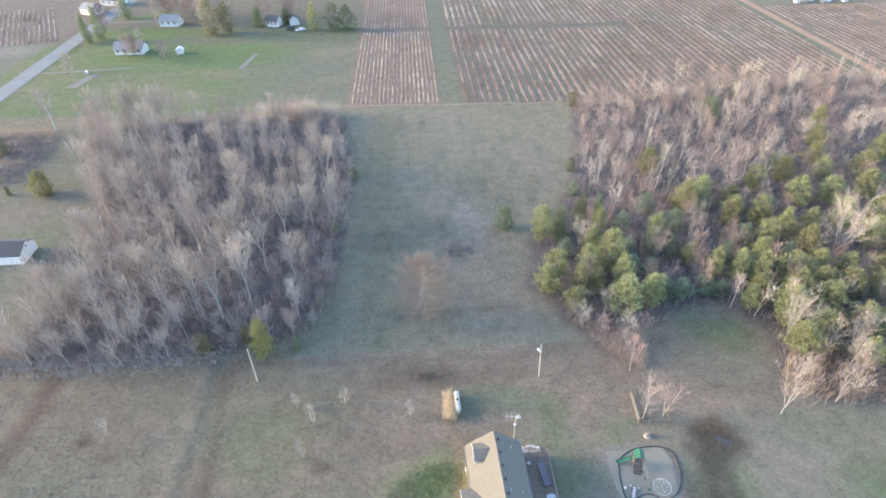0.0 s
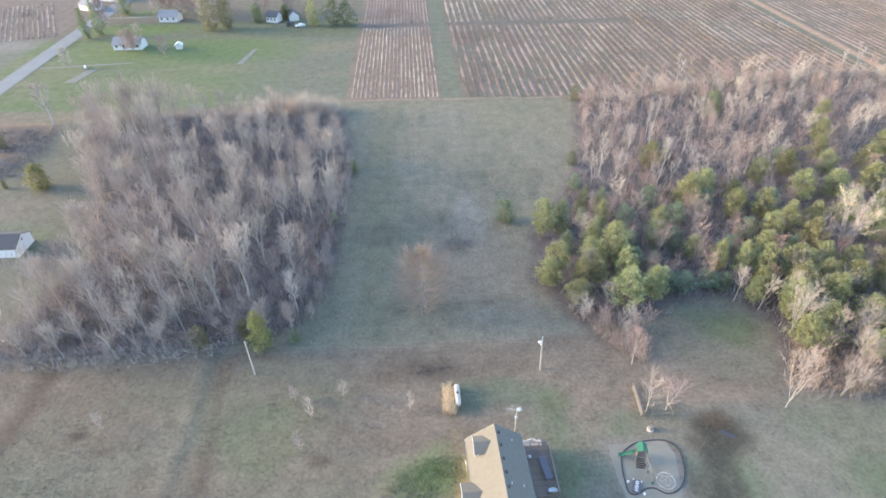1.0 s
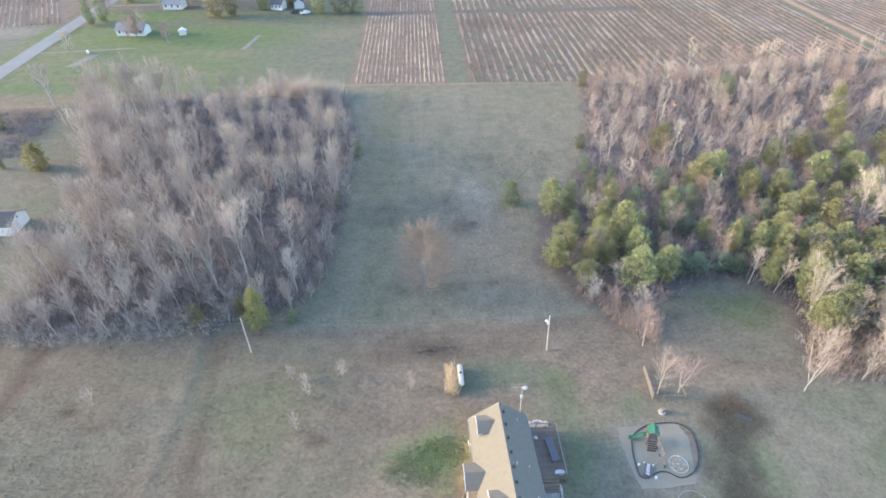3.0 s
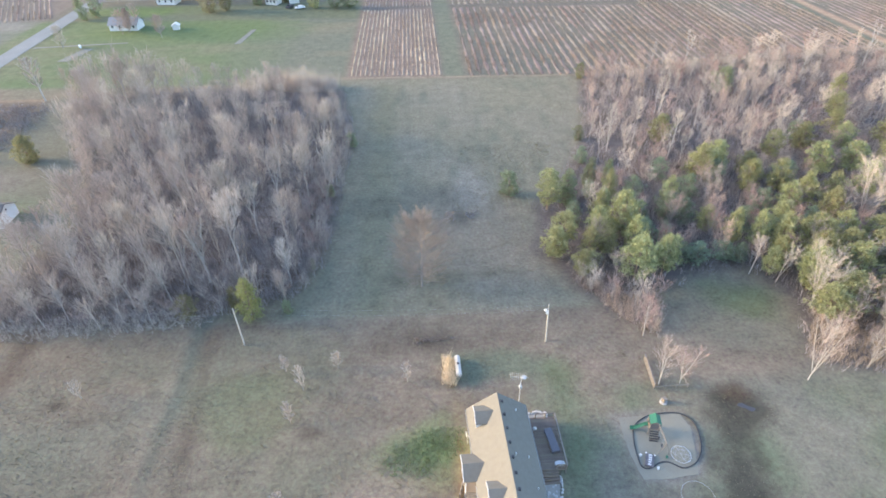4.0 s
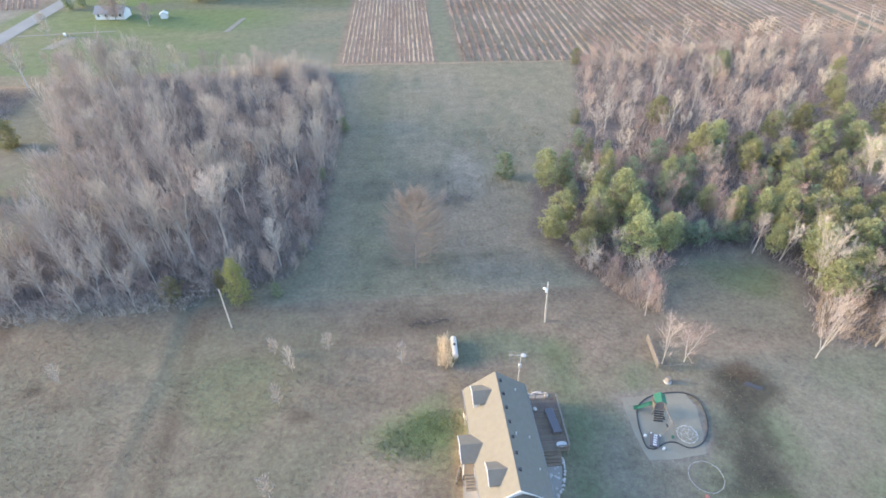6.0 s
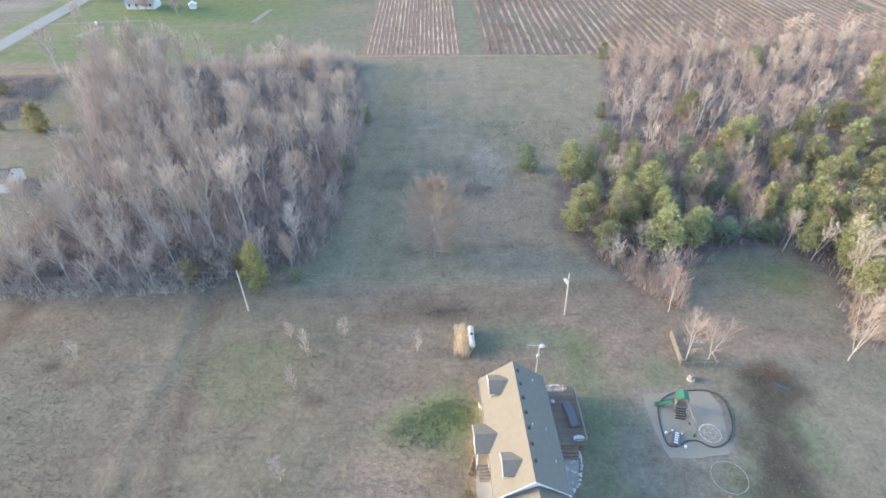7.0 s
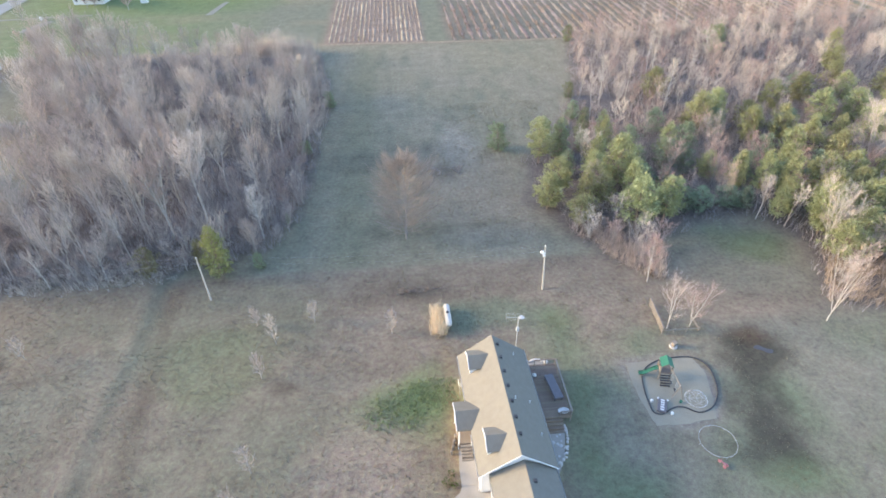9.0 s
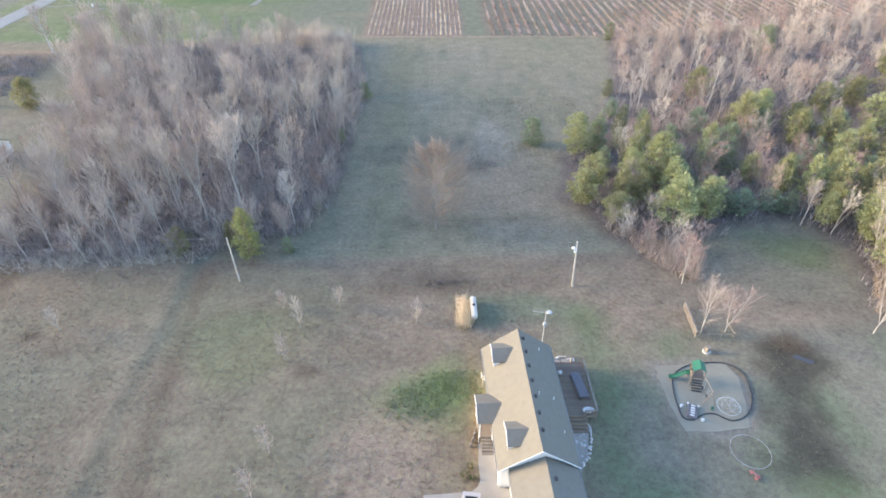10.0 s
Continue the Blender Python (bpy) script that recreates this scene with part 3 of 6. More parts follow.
def spread_over(r, masters, places, group, low=0.75, high=1.1):
    piles = [[] for _ in masters]
    for x, y in places:
        lower = stature(x, y)
        piles[r.randrange(len(masters))].append((x, y, r.uniform(0, 360), r.uniform(low, high) * lower))
    for ma, pl in zip(masters, piles):
        if pl:
            scatter(ma, pl, group)


GREY = [make_tree("bare_tree", bare_tree_parts(11 + i, 16.5, (2.6, 3.2, 2.0, 2.2)[i], (0.3, 0.26, 0.28, 0.24)[i], (34, 36, 36, 38)[i], 5, 6, (1.7, 1.4, 1.7, 1.6)[i], 0.11, (1, 1, 3, 2)[i], 0.038, 0.022, (0.1, 0.1, 0.25, 0.15)[i]),
                  BARK, TWIG, "tall leafless grey woodland tree with fine upright twigs") for i in range(4)]
PALE = [make_tree("aspen_tree", bare_tree_parts(31 + i, 16.5, (2.3, 2.0, 2.2)[i], (0.38, 0.28, 0.45)[i], (30, 36, 28)[i], 5, 6, (1.7, 1.6, 1.8)[i], 0.13, (1, 3, 1)[i], 0.038, 0.028, 0.25),
                  PALEBARK, PALETWIG, "tall leafless aspen with pale bark and twigs", "aspen") for i in range(3)]
RED = [make_tree("budding_tree", bare_tree_parts(51 + i, 14, (2.6, 1.9)[i], 0.18, 36, 5, 6, 1.1, 0.10, (1, 4)[i], 0.038, 0.02, 0.15),
                 BARK, REDTWIG, "leafless tree with reddish budding twigs", "maple") for i in range(2)]

SMALL = [make_tree("thicket_tree", bare_tree_parts(61 + i, (6.5, 8.0, 5.5)[i], (1.7, 2.0, 1.9)[i], 0.08, 27, 5, 4, (1.3, 1.5, 1.0)[i], 0.05, 3, 0.042, 0.014),
                   BARK, (THICKET, THICKET, REDTWIG)[i], "small many-stemmed leafless tree in the thicket", "small tree") for i in range(3)]

r = random.Random(3)
west = poisson(r, WOOD_WEST, 4.3, 215, -1.5)
kinds = {"grey": [], "pale": [], "red": []}
west = [p for p in west if p[1] > 95.5 + 0.12 * max(0, p[0] + 60) and (p[0] < -47 or (p[0] * 7.3 + p[1] * 3.1) % 1 < (0.42 if p[1] < 124 else 0.72))]
for p in west:
    k = r.random()
    kinds["pale" if k < 0.22 else "red" if k < 0.30 else "grey"].append(p)
east_bare = ((47, 194), (37, 152), (33, 138), (50, 132), (75, 136), (105, 150), (225, 165), (225, 213), (110, 209))
east = poisson(r, east_bare, 4.4, 270, -0.5)
ekinds = {"grey": [], "pale": [], "red": []}
for p in east:
    k = r.random()
    ekinds["pale" if k < 0.15 else "red" if k < 0.56 else "grey"].append(p)
inner = poisson(r, ((20, 100), (36, 134), (110, 150), (120, 100), (75, 76), (64, 74), (60, 90), (44, 98)), 5.2, 95, -1)
ikinds = {"grey": [], "pale": [], "red": []}
for p in inner:
    k = r.random()
    ikinds["pale" if k < 0.08 else "red" if k < 0.72 else "grey"].append(p)



def groups(ks, low, high, group):
    spread_over(r, GREY if group == "trees of the west wood" else GREY2, ks["grey"], group, low, high)
    spread_over(r, PALE if group == "trees of the west wood" else PALE2, ks["pale"], group, low, high)
    spread_over(r, RED if group == "trees of the west wood" else RED2, ks["red"], group, low * 0.9, high * 0.9)


GREY2 = [make_tree("bare_tree", bare_tree_parts(21 + i, 13.0, (3.1, 2.7, 2.5)[i], (0.22, 0.2, 0.2)[i], (28, 30, 32)[i], 5, 7, (1.2, 1.3, 1.3)[i], 0.08, (1, 3, 4)[i], 0.04, 0.018, 0.2),
                   BARK, (REDTWIG, THICKET, TWIG)[i], "leafless tree with a fanned crown of fine grey-pink twigs") for i in range(3)]
PALE2 = [make_tree("birch_tree", bare_tree_parts(41 + i, 15.0, (1.9, 1.6, 1.4)[i], (0.42, 0.5, 0.3)[i], (26, 24, 26)[i], 5, 6, (1.4, 1.6, 1.4)[i], 0.13, (1, 1, 2)[i], 0.035, 0.022, 0.3),
                   WHITEBARK, PALETWIG, "slim leafless birch with a white trunk", "birch") for i in range(3)]
RED2 = [make_tree("budding_tree", bare_tree_parts(56 + i, 11.5, (2.5, 3.1)[i], 0.12, (40, 34)[i], 5, 8, 1.1, 0.08, (5, 1)[i], 0.04, 0.018, 0.12),
                  BARK, PINKTWIG, "rounded leafless tree with pinkish budding twigs", "maple") for i in range(2)]
small = poisson(r, ((-88, 89), (-60, 87.5), (-44, 89), (-30, 93), (-26.5, 104), (-25.5, 136), (-25, 152), (-30.5, 188), (-34, 188), (-30, 150), (-31, 104), (-42, 99), (-88, 99)), 2.4, 90, 0.5)
small += poisson(r, east_bare, 5.0, 60, 0.5)
small += poisson(r, WOOD_WEST, 8.0, 35, -4) + poisson(r, WOOD_EAST, 8.0, 55, -1)
small += poisson(r, ((18, 97), (27, 83), (30, 82), (36, 90), (30, 94)), 2.4, 9, 0) + poisson(r, ((53, 74), (62, 71.5), (80, 71), (80, 80), (62, 87)), 3.0, 9, 0)
spread_over(r, SMALL, small, "thicket trees", 0.6, 1.15)
groups(kinds, 0.75, 1.12, "trees of the west wood")
groups(ekinds, 0.72, 1.08, "trees of the east wood")
GREY2, PALE2, RED2 = ([copy_thing(o, pose(0, 0, 0)) for o in ob] for ob in (GREY2, PALE2, RED2))
groups(ikinds, 0.5, 0.85, "bare trees among the pines")


# single trees that stand out
def lone(name, seed, x, y, height, spread, bark, twig, label, first=0.2, limbs=24, subs=7, twigs=8, rise=0.9, trunk=0.16, forks=1, category="bare tree", width=0.035, stout=0.035, fork_at=0.08, splay=1.0):
    t = make_tree(name, bare_tree_parts(seed, height, spread, first, limbs, subs, twigs, rise, trunk, forks, width, stout, fork_at, splay), bark, twig, label, category)
    t.matrix_basis = pose(x, y, 0, 0, 0, seed * 40)
    return t


lone("meadow_tree", 171, -7.9, 95.0, 16.6, 6.6, BARK, TANTWIG, "single rounded leafless tree with tan twigs in the meadow", 0.08, 170, 9, 9, 0.55, 0.2, 1, "tree", 0.032, 0.02, 0.05, 0.3)
lone("young_tree", 72, 28.2, 80.3, 9.5, 2.2, PALEBARK, PINKTWIG, "young leafless tree with pinkish twigs at the wood's edge", 0.28, 46, 6, 7, 0.7, 0.09, 1, "bare tree", 0.026, 0.014)
lone("leaning_tree", 73, 50.0, 69.8, 13.0, 2.7, PALEBARK, REDTWIG, "fine leafless tree with many upright branches at the wood's edge", 0.12, 44, 6, 6, 1.5, 0.06, 4, "bare tree", 0.022, 0.012, 0.12)
lone("leaning_tree", 74, 60.2, 71.3, 10.0, 2.2, BARK, PALETWIG, "fine leafless tree beside the wood's edge", 0.14, 36, 5, 5, 1.1, 0.06, 4, "bare tree", 0.022, 0.012, 0.12)
lone("birch_tree", 75, 59.6, 85.5, 13.5, 2.6, PALEBARK, PALETWIG, "pale leafless birch clump with a broad fan of stems", 0.2, 72, 6, 6, 1.1, 0.09, 6, "birch", 0.026, 0.018, 0.08)
lone("birch_tree", 76, 69.0, 81.5, 11.5, 2.0, PALEBARK, PALETWIG, "pale forked birch before dark pines", 0.25, 56, 6, 8, 1.1, 0.09, 4, "birch", 0.024, 0.018, 0.15)
lone("birch_tree", 77, 66.0, 77.5, 8.5, 2.0, PALEBARK, PALETWIG, "pale leafless birch with a straight trunk", 0.4, 34, 6, 7, 1.0, 0.09, 1, "birch", 0.024, 0.016)
lone("birch_tree", 85, 53.2, 94.5, 9.5, 1.6, PALEBARK, PALETWIG, "slim pale birch leaning out of the wood", 0.45, 26, 5, 7, 1.2, 0.1, 1, "birch", 0.03, 0.02)
lone("birch_tree", 86, 57.0, 92.0, 9.0, 1.5, PALEBARK, PALETWIG, "slim pale birch at the edge of the bay", 0.5, 22, 5, 7, 1.2, 0.1, 2, "birch", 0.03, 0.02)
lone("old_tree", 78, 82.5, 108.0, 17.0, 4.0, PALEBARK, PALETWIG, "broad old leafless tree with a fan of pale limbs", 0.12, 77, 7, 5, 0.9, 0.14, 7, "tree", 0.03, 0.032, 0.12, 1.3)
lone("dead_tree", 87, 22.6, 92.4, 4.6, 2.2, PALEBARK, PALETWIG, "small dead tree with bleached branches at the wood's edge", 0.15, 16, 4, 3, 0.5, 0.12, 2, "dead tree", 0.03, 0.05)
lone("yard_tree", 79, 27.2, 70.5, 9.4, 2.1, PALEBARK, REDTWIG, "leafless tree with pale limbs beside an old garden fence", 0.15, 36, 6, 6, 1.3, 0.07, 2, "bare tree", 0.022, 0.012, 0.1, 0.8)
lone("yard_tree", 80, 30.5, 70.6, 8.0, 1.9, PALEBARK, PINKTWIG, "leafless tree with reddish tips by a garden fence", 0.15, 32, 6, 6, 1.3, 0.06, 2, "bare tree", 0.022, 0.012, 0.1, 0.8)
lone("aspen_tree", 81, -47.2, 98.8, 17.0, 2.5, WHITEBARK, REDTWIG, "pale aspen with a broad fan of limbs in the grey wood", 0.2, 90, 6, 8, 1.3, 0.17, 4, "aspen", 0.038, 0.05, 0.25, 0.8)
lone("aspen_tree", 82, -42.0, 101.5, 18.5, 2.3, WHITEBARK, LIGHTTWIG, "tall pale aspen with a forked crown", 0.25, 70, 6, 8, 1.3, 0.17, 3, "aspen", 0.038, 0.05, 0.35, 0.8)
lone("aspen_tree", 83, -32.0, 97.5, 11.0, 1.6, WHITEBARK, LIGHTTWIG, "slender pale aspen at the wood's edge", 0.3, 30, 6, 7, 1.4, 0.12, 1, "aspen", 0.03, 0.025)
for i, (x, y, h, q) in enumerate(((-52.5, 101.0, 17, 3.2), (-60.0, 104.0, 16, 3.2), (-70.0, 98.0, 15, 3.0), (-78.0, 101.0, 14, 3.0), (-66.0, 114.0, 17, 3.6), (-57.0, 124.0, 17, 3.4), (-76.0, 117.0, 15, 3.2), (-74.0, 130.0, 16, 3.6),
                                (-47.0, 118.0, 16, 3.0), (-38.0, 122.0, 16, 2.8), (-34.0, 136.0, 15, 2.6), (-31.0, 147.0, 15, 2.6), (-36.0, 158.0, 15, 2.8), (-44.0, 150.0, 15, 3.0), (-88.0, 150.0, 15, 3.6), (-98.0, 172.0, 16, 3.8), (-84.0, 172.0, 16, 3.8), (-93.0, 181.0, 14, 3.6), (-102.0, 180.0, 13, 3.4), (-86.0, 184.0, 12, 3.2), (-91.0, 163.0, 16, 3.8), (-62.0, 160.0, 15, 3.2), (-52.0, 140.0, 16, 3.2), (-33.0, 128.0, 14, 2.2), (-40.0, 134.0, 15, 2.4), (-30.0, 155.0, 12, 2.0), (-36.5, 144.0, 14, 2.2), (-41.0, 113.0, 14, 2.4), (-35.0, 111.0, 12, 2.0))):
    lone("aspen_tree", 140 + i, x, y, h, q * (1.0, 0.65, 1.0, 0.75)[i % 4], WHITEBARK if x > -53 or i % 2 else BARK, PALETWIG, "tall pale leafless aspen with a spreading crown", 0.3, 44, 7, 8, (1.2, 1.0, 1.4)[i % 3], 0.12, (1, 3, 1, 2)[i % 4], "aspen", 0.033, 0.04, 0.35)
for i, (x, y, h) in enumerate(((-72.1, 88.6, 8.5), (-62.4, 87.6, 7.0), (-59.8, 89.9, 10.5), (-66.4, 94.0, 14.0), (-54.3, 88.6, 7.5), (-79.3, 89.4, 8.0), (-68.9, 90.2, 9.5), (-52.2, 93.3, 11.0), (-58.6, 92.6, 11.5), (-79.0, 95.0, 11.0), (-82.6, 93.0, 9.0), (-55.7, 98.0, 14.5), (-75.5, 92.0, 10.0), (-63.5, 92.5, 11.0))):
    lone("birch_tree", 230 + i, x, y, h, 1.5 + 0.07 * h, WHITEBARK, PALETWIG, "slim pale birch along the near edge of the wood", (0.35, 0.45, 0.3)[i % 3], 24, 5, 6, 1.5, 0.1, (1, 1, 2)[i % 3], "birch", 0.03, 0.028, 0.2)
lone("birch_tree", 88, -121.5, 188.5, 14.5, 3.0, WHITEBARK, PALETWIG, "tall white birch standing alone by a field path", 0.3, 34, 5, 6, 1.0, 0.32, 1, "birch", 0.08, 0.085)
lone("young_tree", 84, -32.3, 93.0, 7.0, 1.6, BARK, REDTWIG, "young leafless tree with reddish twigs at the wood's edge", 0.15, 30, 6, 8, 1.3, 0.08, 1, "bare tree", 0.03, 0.016)
for i, (x, y, h) in enumerate(((-26.3, 72.6, 4.2), (-27.3, 67.0, 3.2), (-21.5, 76.6, 2.4), (-10.65, 73.3, 2.8), (-59.2, 73.2, 2.6), (-26.3, 53.9, 3.6), (-27.0, 48.9, 3.2), (-29.5, 76.5, 1.8))):
    lone("sapling", 90 + i, x, y, h * 1.45, 0.9, PALEBARK, PALETWIG, "small leafless sapling in rough meadow grass", 0.12, 22, 5, 6, 1.6, 0.05, 1, "sapling", 0.03, 0.018)
for i, (x, y, h) in enumerate(((-140, 239, 9), (-124, 255, 10), (-107, 250, 9), (-121, 262, 11), (-128, 303, 12), (-112, 306, 13), (-146, 306, 10), (-137, 330, 12), (-118, 322, 11), (-85, 322, 11), (-70, 330, 12), (-100, 312, 10), (-116, 309, 14), (-106, 318, 13), (-78, 314, 12), (-58, 312, 12), (-92, 300, 12), (-66, 304, 10))):
    lone("garden_tree", 110 + i, x, y, h, 2.6, BARK, REDTWIG if i % 3 else PALETWIG, "leafless budding tree in a farmhouse garden", 0.12, 34, 5, 7, 0.9, 0.12, 1, "tree", 0.085, 0.035)


def pine_parts(seed, height, radius, clumps, tuft, first=0.12, point=0.8):
    """A conifer: a straight trunk, boughs in uneven layers, each ending in rounded clumps of needles with gaps between."""
    r = random.Random(seed)
    wood, leaf = Shape(), Shape()
    wood.tube([(0, 0, -0.1), (0.05, 0.02, height * 0.5), (0, 0.04, height * 0.95)], [height * 0.012 + 0.04, height * 0.008, 0.02], 6)
    boughs = max(10, clumps // 4)
    lumps = [(r.uniform(0, 6.28), r.uniform(0.1, 0.85), r.uniform(0.15, 0.4)) for _ in range(7)]
    for i in range(boughs):
        u = ((i + 0.5 * r.random()) / boughs) ** 1.1
        k = first + (0.96 - first) * u
        w = i * 2.39996 + r.uniform(-0.45, 0.45)
        body = (1 - u ** (1 + point)) ** 0.7 * min(1, 0.65 + 1.6 * u)
        swell = sum(b * max(0, math.cos(w - a)) ** 2 * math.exp(-((u - h) / 0.18) ** 2) for a, h, b in lumps)
        reach = max(0.3, radius * body * (0.74 + swell) * r.uniform(0.82, 1.1))
        a = Vector((0, 0, k * height - reach * 0.12))
        tip = a + Vector((math.cos(w), math.sin(w), 0.08 + 0.45 * u)).normalized() * reach
        wood.tube([tuple(a), tuple(tip)], [0.04, 0.012], 3, cap=False)
        for share, big in ((0.93, 1.0), (0.6, 0.9)):
            if share < 0.9 and reach < tuft:
                continue
            size = tuft * big * r.uniform(0.8, 1.25) * (0.65 + 0.35 * min(1, reach / 2))
            c = a.lerp(tip, share) + unit(r) * size * 0.3
            for _ in range(33):
                d = unit(r)
                d = Vector((d.x, d.y, d.z * 0.7 + 0.25)).normalized()
                p = c + Vector((d.x, d.y, d.z * 0.75)) * size * r.uniform(0.25, 0.62)
                d = (d + unit(r) * 0.5).normalized()
                leaf.spike(p, p + d * size * r.uniform(0.4, 0.65), size * 0.19, d.cross(unit(r)).normalized())
    return wood, leaf


def make_pine(name, variant, mat, label, category="pine"):
    root = thing(name, 0, 0, 0, 0, label, category)
    part("trunk", variant[0], PINEBARK, root)
    part("crown", variant[1], mat, root)
    return root


def plant(masters, places, group):
    """Trees of a given height and reach, the masters being 10 m high and 3 m in reach."""
    for i, (x, y, h, reach) in enumerate(places):
        m = masters[i % len(masters)]
        ob = m if i < len(masters) else copy_thing(m, pose(0, 0, 0))
        ob.matrix_basis = pose(x, y, 0, 0, 0, (i * 137) % 360)
        ob.scale = (reach / 3, reach / 3, h / 10)
        ob["group"] = group


PINES = [make_pine("pine_tree", pine_parts(201 + i, 10, 3, 205, (0.95, 0.85, 1.05, 0.9, 0.95)[i], (0.22, 0.28, 0.16, 0.25, 0.2)[i], (1.7, 1.0, 2.4, 0.7, 1.4)[i]), NEEDLES, "rounded yellow-green pine with soft needle clumps") for i in range(5)]
main_pines = [(19.9, 118.3, 10.2, 3.0), (32.5, 117.8, 10.0, 2.0), (32.3, 107.6, 11.2, 3.2), (29.4, 112.0, 9.0, 2.4), (56.0, 126.4, 10.4, 3.5), (60.6, 128.6, 10.2, 3.0), (45.3, 116.5, 8.7, 2.1), (54.5, 146.5, 8.6, 3.0),
              (31.0, 94.0, 10.4, 4.0), (32.8, 101.5, 9.4, 2.3), (36.8, 95.5, 9.2, 2.8), (20.3, 105.0, 8.6, 3.3), (17.8, 101.6, 7.6, 2.6), (23.6, 99.6, 9.2, 1.9), (26.7, 105.6, 9.0, 2.7), (22.0, 95.8, 6.4, 2.5), (27.6, 100.6, 7.2, 2.3),
              (53.0, 103.0, 9.3, 1.8), (56.7, 101.2, 9.8, 2.1), (60.8, 99.8, 10.0, 2.6), (66.8, 99.7, 9.8, 2.8), (72.7, 100.3, 9.6, 2.8), (61.2, 89.4, 9.9, 2.9), (59.9, 82.6, 7.4, 3.6), (64.5, 84.5, 8.2, 3.2), (65.5, 95.0, 9.2, 2.6),
              (70.8, 119.8, 9.9, 3.2), (65.5, 121.4, 9.2, 2.4), (74.3, 115.2, 9.4, 2.6), (85.8, 128.6, 8.8, 3.2), (78.6, 136.3, 8.6, 2.8), (106.0, 154.8, 9.4, 3.2), (68.4, 127.8, 7.4, 2.4), (56.0, 93.7, 7.0, 2.0), (69.5, 90.5, 9.4, 3.0),
              (75.5, 94.0, 9.6, 3.0), (82.0, 93.5, 9.4, 3.2), (73.0, 85.0, 8.6, 3.0), (79.0, 85.5, 9.0, 3.2), (90.0, 118.0, 9.2, 3.0), (93.5, 128.0, 9.0, 3.2), (97.0, 138.0, 8.8, 3.0), (88.0, 139.5, 8.4, 2.6), (112.8, 165.4, 10.0, 2.8),
              (100.0, 146.0, 8.6, 2.8), (92.0, 110.0, 9.6, 3.2), (98.0, 118.0, 9.6, 3.2), (104.0, 130.0, 9.2, 3.2), (110.0, 140.0, 9.0, 3.2), (88.0, 100.0, 9.4, 3.0), (94.0, 100.0, 9.4, 3.2), (104.0, 110.0, 9.4, 3.4), (112.0, 122.0, 9.4, 3.2),
              (86.0, 84.0, 8.8, 3.0), (93.0, 90.0, 9.2, 3.2), (102.0, 98.0, 9.4, 3.2), (118.0, 134.0, 9.4, 3.2), (120.0, 148.0, 9.2, 3.2), (78.5, 78.5, 8.0, 2.8), (70.0, 78.8, 6.8, 2.6), (64.0, 106.0, 8.4, 2.5), (69.0, 112.5, 8.8, 2.6), (76.0, 109.0, 9.0, 2.8), (80.0, 115.0, 9.0, 2.8), (58.5, 96.0, 7.4, 2.3), (70.5, 95.5, 9.0, 2.7), (78.5, 99.5, 9.0, 2.6), (50.0, 108.0, 6.8, 2.0), (62.5, 92.8, 8.6, 2.5)]
plant(PINES, main_pines, "pines of the east wood")
BLUE = [make_pine("pine_tree", pine_parts(211 + i, 10, 3, 170, 0.95, 0.06, (1.8, 1.0)[i]), BLUENEEDLES, "blue-green young pine in the shade of the wood") for i in range(2)]
plant(BLUE, [(44.8, 98.8, 4.6, 2.4), (41.4, 98.6, 5.0, 2.4), (49.9, 98.9, 4.4, 2.2), (38.5, 98.4, 5.4, 2.2), (43.4, 112.3, 7.4, 2.5), (46.6, 111.0, 6.8, 2.4), (59.3, 126.0, 7.0, 2.4), (37.5, 111.0, 6.2, 2.2), (36.6, 105.4, 6.0, 2.2), (52.6, 98.2, 4.6, 2.0),
            (51.5, 120.5, 6.4, 2.4), (63.0, 104.5, 6.2, 2.3), (58.0, 108.0, 6.0, 2.2), (70.5, 106.5, 6.6, 2.4), (47.5, 128.5, 6.4, 2.2), (32.4, 138.6, 4.6, 2.0), (39.5, 121.5, 6.0, 2.3), (24.0, 112.5, 6.0, 2.2), (76.0, 124.5, 6.4, 2.4), (30.0, 122.5, 5.0, 1.8),
            (65.0, 114.0, 6.2, 2.3), (40.0, 104.5, 5.8, 2.1), (90.5, 146.5, 6.0, 2.2)], "pines of the east wood")
CEDARS = [make_pine("cedar_tree", pine_parts(301 + i, 5.6, (2.1, 1.4)[i], 255, 0.55, 0.02, (1.8, 0.6)[i]), (CEDAR, CEDAR)[i], "dense dark green cedar at the meadow's edge", "cedar") for i in range(2)]
scatter(CEDARS[0], [(12.6, 125.0, 0, 1.2), (34.8, 150.5, 40, 0.75), (46.2, 194.0, 80, 0.95), (-24.6, 151.0, 20, 0.8), (-129.0, 173.0, 90, 1.0), (-27.6, 127.0, 50, 0.6), (86.0, 178, 30, 1.6), (-31.3, 89.6, 0, 0.5)], "cedars")
scatter(CEDARS[1], [(24.6, 120.5, 0, 1.7), (-115.2, 149.5, 40, 0.5), (31.2, 127.0, 70, 1.4), (36.0, 128.5, 60, 1.2), (-28.4, 101.5, 0, 0.4)], "cedars")
t = make_pine("young_pine", pine_parts(311, 9.4, 2.5, 255, 0.75, 0.06, 1.1), BRIGHTNEEDLES, "bright yellow-green young pine beside a utility pole")
t.matrix_basis = pose(-36.9, 88.3, 0)
OLIVE = material("olive-brown needles", (0.25, 0.225, 0.12), vary=0.2, scale=0.5, fine=4, bump=0, island=0.3, leaf=0.3)
